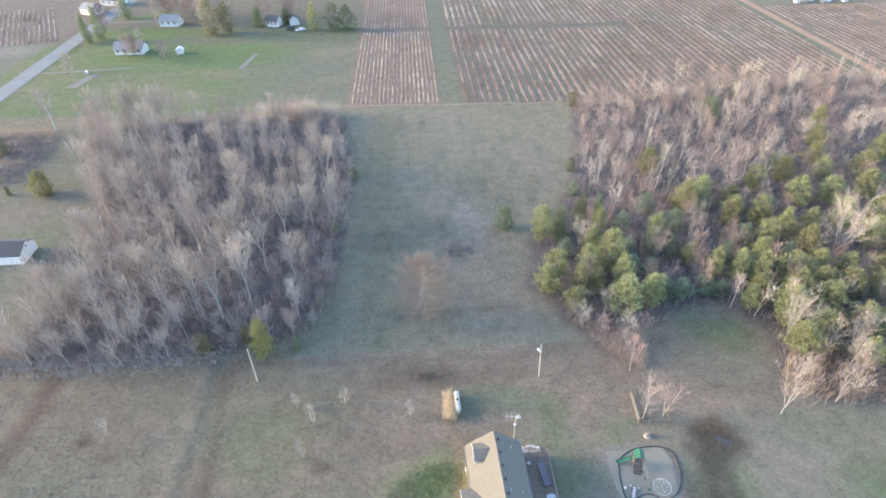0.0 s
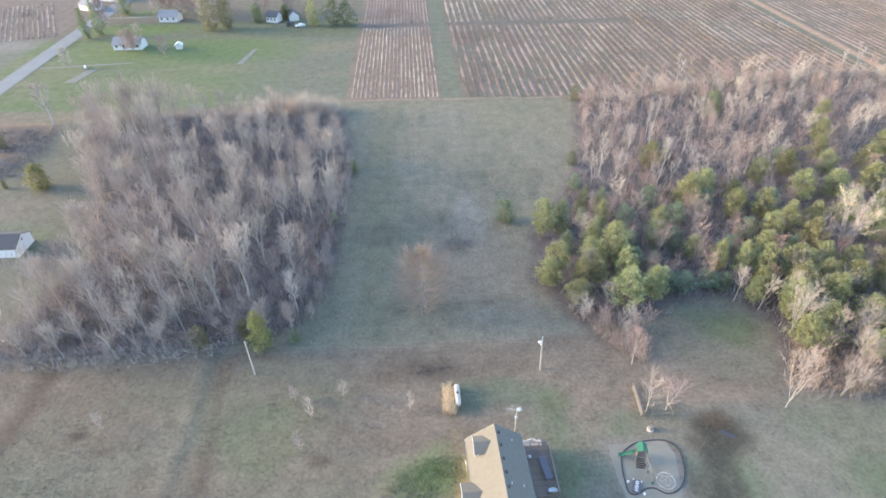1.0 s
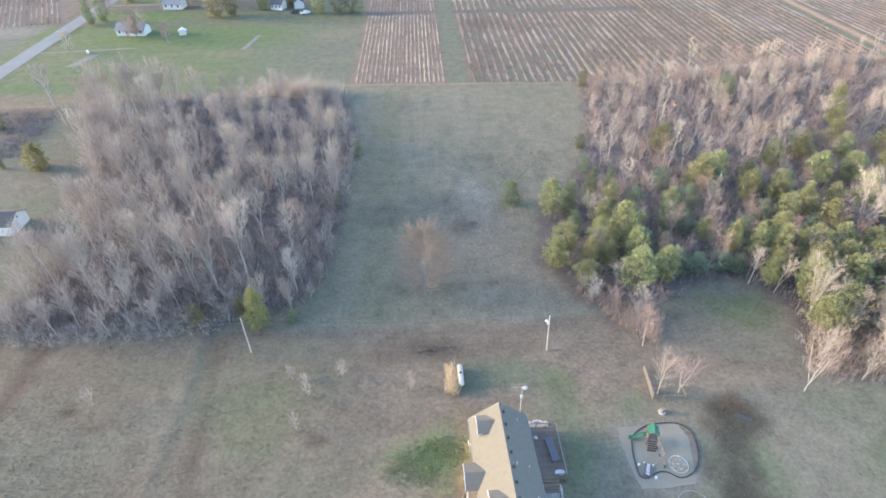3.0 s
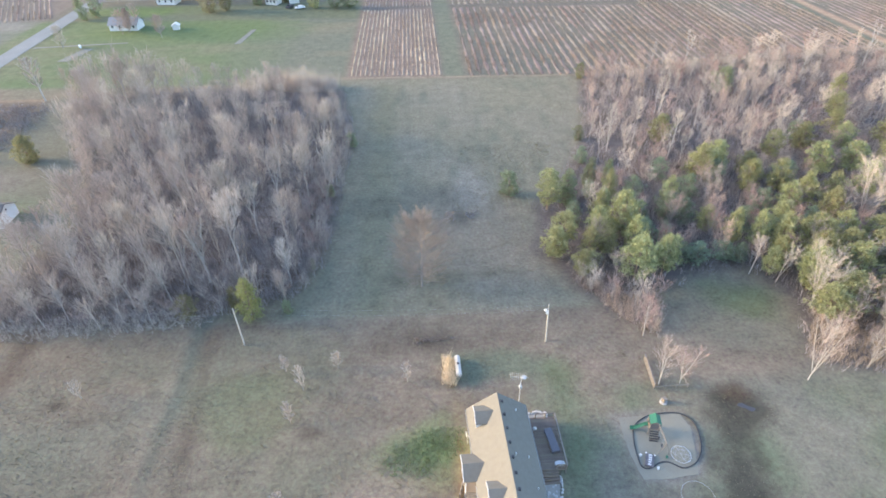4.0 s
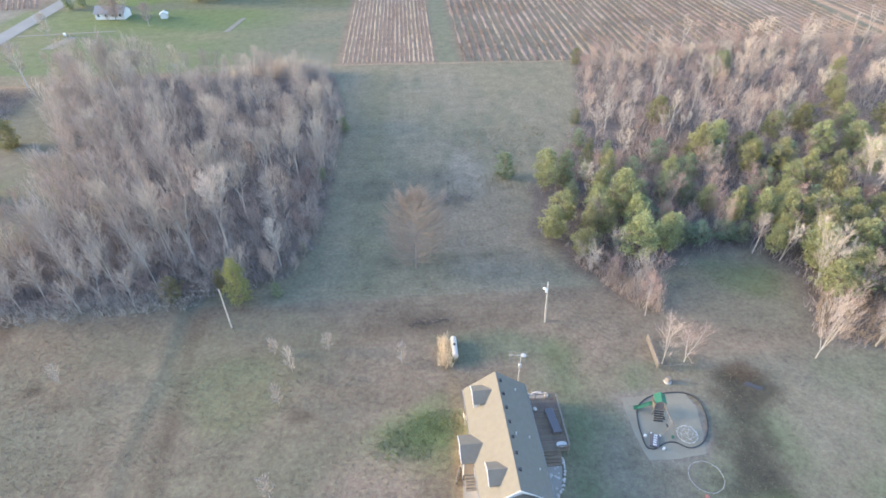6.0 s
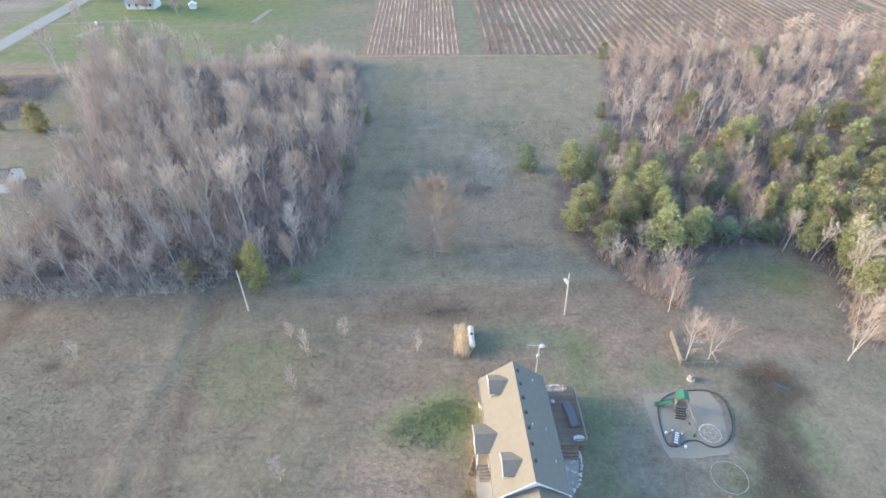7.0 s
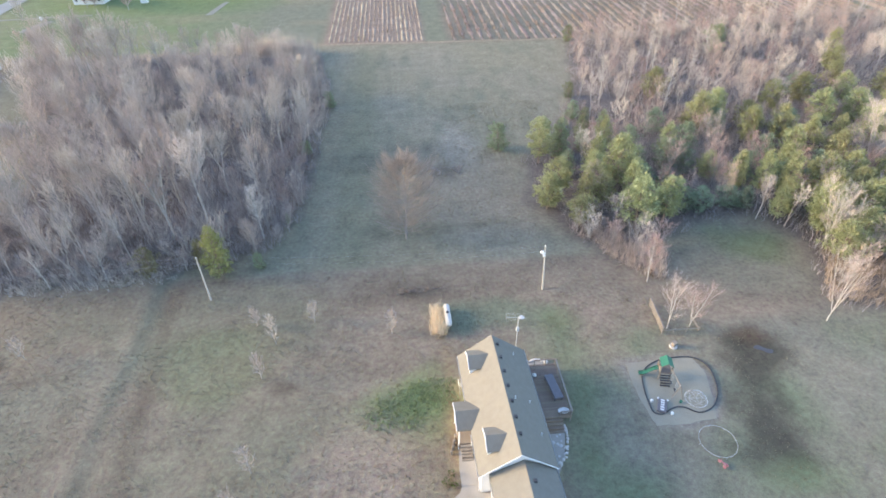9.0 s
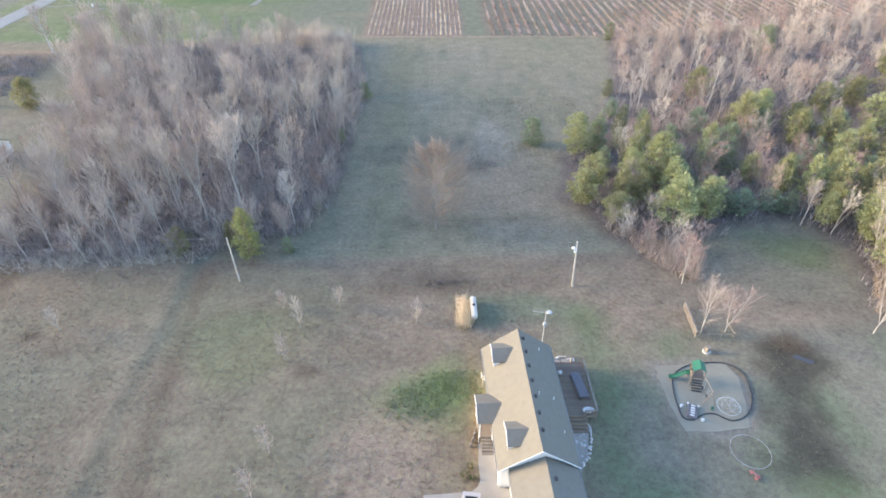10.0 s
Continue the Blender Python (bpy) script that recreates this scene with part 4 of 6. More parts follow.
for i, (x, y, h, q) in enumerate(((-48.2, 89.8, 5.2, 2.0), (-40.6, 91.6, 4.8, 1.3))):
    t = make_pine("cedar_tree", pine_parts(316 + i, h, q, 150, 0.65, 0.03, 1.6), OLIVE, "olive-brown cedar under bare trees at the wood's edge", "cedar")
    t.matrix_basis = pose(x, y, 0)
t = make_pine("round_pine", pine_parts(312, 7.2, 2.9, 230, 0.95, 0.03, 2.2), NEEDLES, "round olive-green pine on the barn's lawn")
t.matrix_basis = pose(-105.6, 149.0, 0)
for i, (x, y, h, w, q) in enumerate(((-149.0, 277, 13.5, 2.5, 0.6), (-146.0, 282, 15.5, 2.8, 0.6), (-52, 287.5, 13, 3.4, 1.0), (-42.5, 287, 12.5, 4.4, 2.2), (-36.5, 286.5, 11.5, 4.2, 2.0), (-147, 315, 12, 3.2, 0.6), (-79, 296, 9, 3, 0.8), (-66.5, 300, 7, 2.6, 0.8))):
    t = make_pine("spruce_tree", pine_parts(321 + i, h, w, 225, 1.05, 0.04, q), CEDAR if i != 2 else NEEDLES, "dark green conifer beside the farm drive", "spruce")
    t.matrix_basis = pose(x, y, 0)
WILLOW = material("olive drooping needles", (0.25, 0.24, 0.15), vary=0.15, scale=0.4, fine=3, bump=0, island=0.3, leaf=0.4)
for i, (x, y, h, w) in enumerate(((-97.5, 284.5, 17, 5.0), (-91.0, 287, 14, 3.8))):
    t = make_pine("willow_tree", pine_parts(341 + i, h, w, 255, 1.2, 0.05, 0.9), WILLOW, "broad olive-brown evergreen behind the farm lawn", "evergreen")
    t.matrix_basis = pose(x, y, 0)



for i, (x, y, h, q, mt) in enumerate(((-104, 300, 15, 5.5, PALETWIG), (-119.5, 313, 15, 5, PINKTWIG), (-114, 311, 13, 4.5, PINKTWIG), (-127, 316, 12, 4, REDTWIG), (-122.5, 258, 10, 2.2, REDTWIG), (-152, 300, 12, 3.5, REDTWIG), (-78, 306, 14, 5.5, REDTWIG), (-66, 312, 13, 5, REDTWIG))):
    lone("broad_tree", 180 + i, x, y, h, q, BARK, mt, "broad budding garden tree beside the far houses", 0.1, 60, 6, 9, 0.7, 0.2, 1, "tree", 0.1, 0.04)

# undergrowth, canes and tufts that nobody could count
def brush_stuff(name, outline, count, low, high, mat, label, category, seed, blades=7, width=0.05, grow=0.0, lean=0.5, fade=0.6):
    r = random.Random(seed)
    xs, ys = [p[0] for p in outline], [p[1] for p in outline]
    s = Shape()
    ax = np.array([r.uniform(min(xs), max(xs)) for _ in range(count * 3)])
    ay = np.array([r.uniform(min(ys), max(ys)) for _ in range(count * 3)])
    ok = inside(ax, ay, *outline) < grow
    thick = clouds(ax, ay, 7, seed % 17)
    made = 0
    for x, y, good, k, edge in zip(ax, ay, ok, thick, inside(ax, ay, *outline) - grow):
        if not good or made >= count or k < 0.32 or r.random() > -edge / fade:
            continue
        made += 1
        h = r.uniform(low, high) * (0.6 + 0.8 * k)
        for _ in range(blades):
            p = Vector((x + r.uniform(-0.25, 0.25) * h, y + r.uniform(-0.25, 0.25) * h, -0.05))
            d = Vector((r.uniform(-lean, lean), r.uniform(-lean, lean), 1)).normalized()
            s.spike(p, p + d * h * r.uniform(0.6, 1.1), width * r.uniform(0.7, 1.4), Vector((r.uniform(-1, 1), r.uniform(-1, 1), 0)).normalized())
    return solid(name, s, mat, label, category, kind="stuff")


brush_stuff("undergrowth", WOOD_WEST, 8500, 1.2, 4.2, BRUSH, "grey-brown leafless undergrowth of the west wood", "undergrowth", 41, 11, 0.04, 1.5, 0.45, 1.5)
brush_stuff("undergrowth", WOOD_EAST, 9500, 1.0, 3.6, BRUSH, "grey-brown leafless undergrowth of the east wood", "undergrowth", 42, 11, 0.04, 1.0, 0.45, 1.5)
brush_stuff("undergrowth", ((22, 98), (34, 132), (70, 140), (112, 150), (118, 110), (88, 84), (66, 84), (56, 98)), 3600, 1.8, 4.6, THICKET, "tall grey leafless undergrowth between the pines", "undergrowth", 56, 11, 0.045, 0, 0.5, 2.0)
brush_stuff("undergrowth", east_bare, 2400, 1.5, 3.8, BRUSH, "tall grey leafless undergrowth of the far east wood", "undergrowth", 57, 11, 0.06, 0, 0.5, 2.0)
brush_stuff("edge_brush", ((-94, 85.8), (-60, 84.8), (-44, 87), (-44, 92), (-94, 92)), 700, 0.5, 2.4, THICKET, "grey leafless brush along the wood's edge", "brush", 54, 9, 0.035, 0, 0.7, 3.0)
brush_stuff("scrub", ((-142, 156), (-112, 152), (-116, 186), (-142, 187)), 900, 0.5, 1.8, BRUSH, "brown leafless scrub beyond the barn", "scrub", 51, 9, 0.06, 0, 0.6, 4.0)
brush_stuff("meadow_brush", ((-3, 115), (4, 115), (5, 119), (-2, 119)), 60, 0.4, 1.2, BRUSH, "small dark clump of brush in the meadow", "brush", 52, 10, 0.04, 0, 0.8, 1.0)
brush_stuff("field_edge_brush", ((-62, 190), (-33, 187), (-31, 193), (-60, 197)), 320, 2.5, 8.0, TWIG, "tall brown brush along the field's edge", "brush", 53, 14, 0.06, 0, 0.5, 2.0)
brush_stuff("edge_brush", ((46, 190), (50, 196), (110, 211), (230, 217), (230, 208), (110, 202), (56, 188)), 700, 1.5, 4.5, THICKET, "greyish leafless brush along the field's edge", "brush", 55, 12, 0.05, 0, 0.5, 2.0)
brush_stuff("edge_brush", ((19, 96), (27, 83), (31, 80), (35, 89), (28, 93)), 420, 1.2, 3.4, REDTWIG, "pinkish tan leafless brush at the wood's edge", "brush", 43, 8, 0.05)
brush_stuff("edge_brush", ((52, 73), (60, 71), (78, 70), (80, 80), (60, 87)), 900, 0.8, 2.6, STRAW, "tan dry brush under the pines", "brush", 44, 8, 0.035)
brush_stuff("rough_grass", ((-95, 86), (16, 87), (34, 70), (8, 68), (-4, 68), (-4, 44), (-60, 44)), 15000, 0.1, 0.28, GRASS, "coarse tufts of dormant meadow grass", "grass", 45, 4, 0.06, 0, 0.9)
brush_stuff("yard_grass", ((8, 44), (70, 44), (90, 68), (34, 70), (14, 86), (8, 70)), 5000, 0.08, 0.22, GRASS, "short tufts of yard grass", "grass", 46, 4, 0.06, 0, 0.9)
brush_stuff("lush_grass", ((-14.5, 58.6), (-9, 57.5), (-2.9, 61.5), (-2.7, 65.0), (-8, 64.6), (-13, 62)), 1500, 0.12, 0.38, LUSH, "lush green patch of long grass", "grass", 47, 5, 0.05, 0.8, 0.7, 2.0)
brush_stuff("meadow_weeds", ((-8, 88), (15, 92), (14, 124), (30, 150), (4, 150), (-4, 112)), 1800, 0.2, 0.7, GRASS, "thin dead weeds in the mown meadow", "weeds", 48, 4, 0.05, 0, 0.7)
brush_stuff("dry_reeds", ((-5.0, 72.2), (-3.4, 72.2), (-3.2, 77.6), (-4.8, 77.9)), 120, 1.0, 2.4, REED, "tall dry straw-coloured reeds beside the gas tank", "reeds", 49, 9, 0.05, 0.4, 0.35, 0.7)
brush_stuff("brush_pile", ((-10, 80.8), (-3, 81.2), (-3, 82.4), (-9.5, 82.4)), 60, 0.3, 0.7, TANTWIG, "low brown heap of cut brush", "brush", 50, 8, 0.05, 0, 1.2)


# rows of berry canes
def cane_row(seed, x, y0, length, height, width, gap, blades, blade, patch):
    """One hedge on its low berm; canes grow thick or thin by patches of the field."""
    r = random.Random(seed)
    s = Shape()
    rings = []
    count = int(length / 1.6)
    for i in range(count + 1):
        a = i * length / count
        k = float(clouds(np.array([x * 2.0]), np.array([a + y0]), patch * 0.6, 23)[0]) * 0.55 + 0.45 * float(clouds(np.array([x * 3.0]), np.array([a + y0]), 3.4, 27)[0])
        q, b = r.uniform(0.7, 1.2) * min(1.3, max(0.08, (k - 0.3) * 3.6)), r.uniform(-0.1, 0.1)
        rings.append([(b - width * 0.55 * q, a, -0.08), (b - width * 0.2 * q, a, 0.09 * q - 0.015), (b + width * 0.2 * q, a, 0.09 * q - 0.015), (b + width * 0.55 * q, a, -0.08)])
    for ring in rings:
        s.v += ring
    for i in range(count):
        for j in range(3):
            s.f.append((4 * i + j, 4 * i + j + 1, 4 * i + 5 + j, 4 * i + 4 + j))
    ys = np.arange(0, length, gap)
    thick = 0.6 * clouds(np.full_like(ys, x), ys + y0, patch, 23) + 0.4 * clouds(np.full_like(ys, x) * 2, ys + y0, 3.0, 29)
    for y, t in zip(ys, thick):
        k = min(1.0, max(0.0, (t - 0.36) * 3.6))
        h = height * r.uniform(0.6, 1.15) * (0.45 + 0.55 * k)
        for _ in range(int(blades * (0.15 + 0.85 * k) + r.random())):
            p = Vector((r.gauss(0, width * 0.3), y + r.uniform(-gap, gap) * 0.6, -0.05))
            d = Vector((r.uniform(-0.5, 0.5), r.uniform(-0.5, 0.5), 1)).normalized()
            s.spike(p, p + d * h * r.uniform(0.7, 1.1), blade * r.uniform(0.7, 1.3), Vector((r.uniform(-1, 1), r.uniform(-1, 1), 0)).normalized())
    return s


def cane_rows(xs, y0, length, mat, label, group, height=1.1, width=1.0, gap=1.0, blades=10, blade=0.15, patch=20):
    for i, x in enumerate(xs):
        a = y0(x) if callable(y0) else y0
        ob = new("berry_hedge", cane_row(round(x * 10) + round(a), x, a, length, height, width, gap, blades, blade, patch).mesh("berry_hedge", mat))
        ob.location = (x, a, 0)
        tagged(ob, label, "hedge", group)


cane_rows([-28.7 + 1.56 * i for i in range(20)], lambda x: 200.5 - 0.035 * x, 80, STRAW, "straw-coloured hedge of dry canes", "straw rows", 0.4, 0.8, 0.7, 9, 0.11, 9)
cane_rows([-28.7 + 1.56 * i for i in range(20)], 286.5, 62, BERRY, "grey-brown hedge of bare canes", "far cane rows", 0.55, 0.6, 1.2, 8, 0.18, 16)
cane_rows([11.2 + 2.95 * i for i in range(52)], lambda x: 199.5 - 0.035 * x + (18 if x > 95 else 0), 83, BERRY, "reddish-brown hedge of bare berry canes", "berry rows", 0.8, 1.5, 0.8, 14, 0.16)
cane_rows([11.2 + 2.95 * i for i in range(52)], 287.5, 62, BERRY, "reddish-brown far hedge of bare berry canes", "far berry rows", 0.8, 1.4, 1.2, 11, 0.2)
cane_rows([174 + 2.95 * i for i in range(30)], 212, 96, BERRY, "reddish-brown hedge of bare berry canes beyond a track", "east berry rows", 0.8, 1.4, 1.2, 11, 0.18)
for i in range(30):
    x, y = -165.5 - 2.1 * i, 282.0 - 0.6 * i
    ob = new("berry_hedge", cane_row(900 + i, x, y, 66, 0.9, 0.95, 1.2, 10, 0.17, 14).mesh("berry_hedge", BERRY))
    ob.matrix_world = pose(x, y, 0, 0, 0, 27)
    tagged(ob, "brown hedge of bare canes across the road", "hedge", "rows across the road")


# ---------------------------------------------------------------- the house
HX, HY, HTURN = 2.10, 49.2, 1.6             # the ridge's south end and the house's turn
RIDGE, EAVE, HALF, LONG = 6.8, 3.6, 4.15, 16.1
SLOPE = (RIDGE - EAVE) / HALF
house = thing("house", HX, HY, 0, HTURN, "white-sided house with a weathered shingle roof, dormers and a lower wing", "house")


def gable_roof(s, x0, xr, x1, y0, y1, z0, zr, z1, thick=0.16):
    """Two slopes with thickness between the ends y0 and y1; eaves at x0 and x1, ridge at xr."""
    for xa, za, xb, zb in ((x0, z0, xr, zr), (xr, zr, x1, z1)):
        k = len(s.v)
        for z in (0, -thick):
            s.v += [(xa, y0, za + z), (xb, y0, zb + z), (xb, y1, zb + z), (xa, y1, za + z)]
        s.f += [tuple(k + i for i in q) for q in ((0, 1, 2, 3), (7, 6, 5, 4), (0, 4, 5, 1), (1, 5, 6, 2), (2, 6, 7, 3), (3, 7, 4, 0))]
    return s


def gable_body(s, x0, xr, x1, y0, y1, z0, ze0, zr, ze1):
    """Walls of a gabled block, closed below the roof."""
    for y, flip in ((y0, False), (y1, True)):
        pts = [(x0, y, z0), (x1, y, z0), (x1, y, ze1), (xr, y, zr), (x0, y, ze0)]
        s.face(*(pts[::-1] if flip else pts))
    s.face((x0, y1, z0), (x0, y0, z0), (x0, y0, ze0), (x0, y1, ze0))
    s.face((x1, y0, z0), (x1, y1, z0), (x1, y1, ze1), (x1, y0, ze1))
    return s


w = HALF - 0.35
part("wall", gable_body(Shape(), -w, 0, w, 0.3, LONG - 0.3, -0.1, RIDGE - SLOPE * w - 0.18, RIDGE - 0.2, RIDGE - SLOPE * w - 0.18), SIDING, house)
roof = part("roof", gable_roof(Shape(), -HALF, 0, HALF, 0, LONG, EAVE, RIDGE, EAVE), SHINGLE, house)
# the lower wing to the south
WR, WW, WE, WRIDGE, WEAVE = 0.42, -3.05, 3.9, 5.45, 3.5
part("wing_wall", gable_body(Shape(), WW + 0.3, WR, WE - 0.3, -11.7, 0.29, -0.1, WEAVE - 0.05, WRIDGE - 0.2, WEAVE - 0.05), SIDING, house)
wing = part("wing_roof", gable_roof(Shape(), WW, WR, WE, -12.0, 0.27, WEAVE, WRIDGE, WEAVE), SHINGLE, house)
# bargeboards, fascias and gutters
for x0, z0, x1, z1, y, name in ((-HALF, EAVE, 0, RIDGE, -0.04, "bargeboard"), (0, RIDGE, HALF, EAVE, -0.04, "bargeboard"),
                                (-HALF, EAVE, 0, RIDGE, LONG + 0.005, "bargeboard"), (0, RIDGE, HALF, EAVE, LONG + 0.005, "bargeboard")):
    s = Shape()
    a, b = y - 0.03, y + 0.025
    k = len(s.v)
    s.v += [(x0, a, z0 - 0.17), (x1, a, z1 - 0.17), (x1, a, z1 - 0.03), (x0, a, z0 - 0.03), (x0, b, z0 - 0.17), (x1, b, z1 - 0.17), (x1, b, z1 - 0.03), (x0, b, z0 - 0.03)]
    s.f += [(0, 1, 2, 3), (7, 6, 5, 4), (3, 2, 6, 7), (0, 4, 5, 1), (0, 3, 7, 4), (1, 5, 6, 2)]
    part(name, s, WHITE, house, "white painted board along the roof's edge")
for x, y0, y1, z in ((-HALF - 0.06, 0, 5.0, EAVE), (-HALF - 0.06, 8.7, LONG, EAVE), (HALF + 0.06, 0, LONG, EAVE), (WW - 0.06, -12, -0.02, WEAVE), (WE + 0.06, -12, -0.02, WEAVE)):
    s = Shape()
    s.box(x - 0.05, y0, z - 0.2, x + 0.05, y1, z - 0.17).box(x - 0.05, y0, z - 0.17, x - 0.035, y1, z - 0.07).box(x + 0.035, y0, z - 0.17, x + 0.05, y1, z - 0.07)
    part("gutter", s, STEEL, house, "pale metal gutter")
for i in range(7):
    y = LONG - 1.3 - i * 2.05
    s = Shape().bevelled(0.32, y - 0.16, RIDGE - SLOPE * 0.5 - 0.12, 0.64, y + 0.16, RIDGE - SLOPE * 0.32 + 0.16, 0.04)
    part("roof_vent", s, SILL, roof, "dark square roof vent near the ridge")
part("roof_vent", Shape().bevelled(WR + 0.45, -2.1, WRIDGE - 0.55, WR + 0.8, -1.75, WRIDGE - 0.12, 0.04), SILL, wing, "dark square roof vent")
for x, y in ((2.35, 14.2), (2.75, 7.4), (1.0, 7.2), (3.1, 3.4)):
    z = RIDGE - SLOPE * x
    part("vent_pipe", Shape().tube([(x, y, z - 0.1), (x, y, z + 0.4)], 0.06, 8), WHITE, roof, "short white plastic vent pipe")


def dormer(y, front, half_roof, half_wall, z_eave, z_ridge):
    """A gabled dormer on the west slope; its roof and cheeks run back into the main roof."""
    back = -(RIDGE - z_ridge) / SLOPE + 0.15
    base = RIDGE + SLOPE * front - 0.1
    d = part("dormer", Shape().box(front + 0.15, y - half_wall, base, back - 0.3, y + half_wall, z_eave), SIDING, house, "white gabled dormer with its own shingle roof")
    s = Shape()
    s.face((front + 0.15, y + half_wall, z_eave - 0.02), (front + 0.15, y - half_wall, z_eave - 0.02), (front + 0.15, y, z_ridge - 0.12))
    part("dormer_gable", s, SIDING, d)
    s = Shape()
    rise = z_ridge - z_eave
    for side in (-1, 1):
        ya, yb = y + side * half_roof, y
        za = z_ridge - rise * half_roof / half_wall
        xa, xb = -(RIDGE - za) / SLOPE + 0.05, back
        k = len(s.v)
        for dz in (0, -0.1):
            s.v += [(front, ya, za + dz), (xa, ya, za + dz), (xb, yb, z_ridge + dz), (front, yb, z_ridge + dz)]
        s.f += [tuple(k + i for i in q) for q in ((0, 1, 2, 3), (7, 6, 5, 4), (0, 4, 5, 1), (1, 5, 6, 2), (2, 6, 7, 3), (3, 7, 4, 0))]
    part("dormer_roof", s, SHINGLE, d, "weathered shingle dormer roof")
    s = Shape()
    for side in (-1, 1):
        za = z_ridge - rise * half_roof / half_wall
        a, b = (front - 0.03, y + side * half_roof, za), (front - 0.03, y, z_ridge)
        s.face((a[0], a[1], a[2] - 0.18), (b[0], b[1], b[2] - 0.18), (b[0], b[1], b[2] + 0.02), (a[0], a[1], a[2] + 0.02))
        s.face((a[0], a[1], a[2] + 0.02), (b[0], b[1], b[2] + 0.02), (b[0] + 0.06, b[1], b[2] + 0.02), (a[0] + 0.06, a[1], a[2] + 0.02))
    part("dormer_bargeboard", s, WHITE, d, "white board along the dormer's gable")
    part("dormer_window", Shape().bevelled(front + 0.11, y - 0.45, base + 0.25, front + 0.149, y + 0.45, z_eave - 0.05, 0.01), GLASSY, d, "dark window pane")
    return d


dormer(13.75, -3.32, 1.45, 1.2, 5.55, 6.2)
dormer(2.95, -3.10, 1.45, 1.2, 5.55, 6.2)
# the entrance porch, a gabled roof that reaches out over the steps
s = Shape()
PY, PF, PH, PRIDGE, PEAVE = 7.35, -5.65, 1.9, 4.62, 3.72
for side in (-1, 1):
    xa, xb = -(RIDGE - PEAVE) / SLOPE + 0.05, -(RIDGE - PRIDGE) / SLOPE + 0.1
    k = len(s.v)
    for dz in (0, -0.14):
        s.v += [(PF, PY + side * PH, PEAVE + dz), (xa, PY + side * PH, PEAVE + dz), (xb, PY, PRIDGE + dz), (PF, PY, PRIDGE + dz)]
    s.f += [tuple(k + i for i in q) for q in ((0, 1, 2, 3), (7, 6, 5, 4), (0, 4, 5, 1), (1, 5, 6, 2), (2, 6, 7, 3), (3, 7, 4, 0))]
part("porch_roof", s, SHINGLE, house, "gabled shingle roof over the entrance porch")
s = Shape()
s.face((PF + 0.1, PY + PH - 0.15, PEAVE - 0.1), (PF + 0.1, PY - PH + 0.15, PEAVE - 0.1), (PF + 0.1, PY, PRIDGE - 0.15))
part("porch_gable", s, SIDING, house)
s = Shape()
for side in (-1, 1):
    a, b = Vector((PF - 0.03, PY + side * PH, PEAVE)), Vector((PF - 0.03, PY, PRIDGE))
    s.face(a - Vector((0, 0, 0.2)), b - Vector((0, 0, 0.2)), b + Vector((0, 0, 0.02)), a + Vector((0, 0, 0.02)))
    s.face(a + Vector((0, 0, 0.02)), b + Vector((0, 0, 0.02)), b + Vector((0.07, 0, 0.02)), a + Vector((0.07, 0, 0.02)))
part("porch_bargeboard", s, WHITE, house)
for y in (PY - 1.7, PY + 1.7):
    part("porch_post", Shape().bevelled(PF + 0.2, y - 0.08, -0.05, PF + 0.36, y + 0.08, PEAVE - 0.1, 0.02), WHITE, house, "white porch post")
part("porch_floor", Shape().bevelled(-5.4, PY - 1.8, -0.05, -w - 0.01, PY + 1.8, 1.05, 0.02), DECKWOOD, house, "brown wooden porch floor")
for i in range(5):
    part("porch_step", Shape().bevelled(-5.2, PY - 2.1 - 0.3 * i, -0.05, -4.0, PY - 1.81 - 0.3 * i, 0.9 - 0.19 * i, 0.015), OLDWOOD, house, "tan wooden step")
for i in range(4):
    part("porch_rail", Shape().bevelled(-5.75 - 0.22 * i, PY - 0.8 - 0.5 * i, -0.05, -5.5 - 0.22 * i, PY - 0.55 - 0.5 * i, 1.3 - 0.25 * i, 0.02), OLDWOOD, house, "pale wooden stair rail post")
for y, z, wide in ((10.3, 2.0, 1.2), (13.8, 2.0, 1.2), (3.0, 2.0, 1.4)):
    part("window", Shape().bevelled(-w - 0.05, y - wide / 2, z - 0.6, -w - 0.004, y + wide / 2, z + 0.7, 0.02), GLASSY, house, "dark house window")
for y, wide in ((3.0, 1.4), (9.0, 1.8), (13.5, 1.2)):
    part("window", Shape().bevelled(w + 0.004, y - wide / 2, 1.4, w + 0.05, y + wide / 2, 2.7, 0.02), GLASSY, house, "dark house window")
part("gable_vent", Shape().bevelled(-0.3, 0.25, 5.95, 0.1, 0.296, 6.2, 0.02), SILL, house, "small dark vent in the gable")
part("door", Shape().bevelled(-w - 0.05, 7.0, 1.05, -w - 0.004, 7.9, 3.1, 0.02), REDPAINT, house, "dark red front door")
for y in (9.1, 1.0):
    part("meter_box", Shape().bevelled(-w - 0.25, y + 4.2, 1.0, -w - 0.005, y + 4.6, 1.8, 0.03), WHITE, house, "white meter box on the wall")
part("downpipe", Shape().tube([(-HALF + 0.2, 0.5, -0.05), (-HALF + 0.2, 0.5, EAVE - 0.2)], 0.05, 6), WHITE, house, "white downpipe")


def local(x, y):
    c, q = math.cos(radians(HTURN)), math.sin(radians(HTURN))
    return HX + c * x - q * y, HY + q * x + c * y


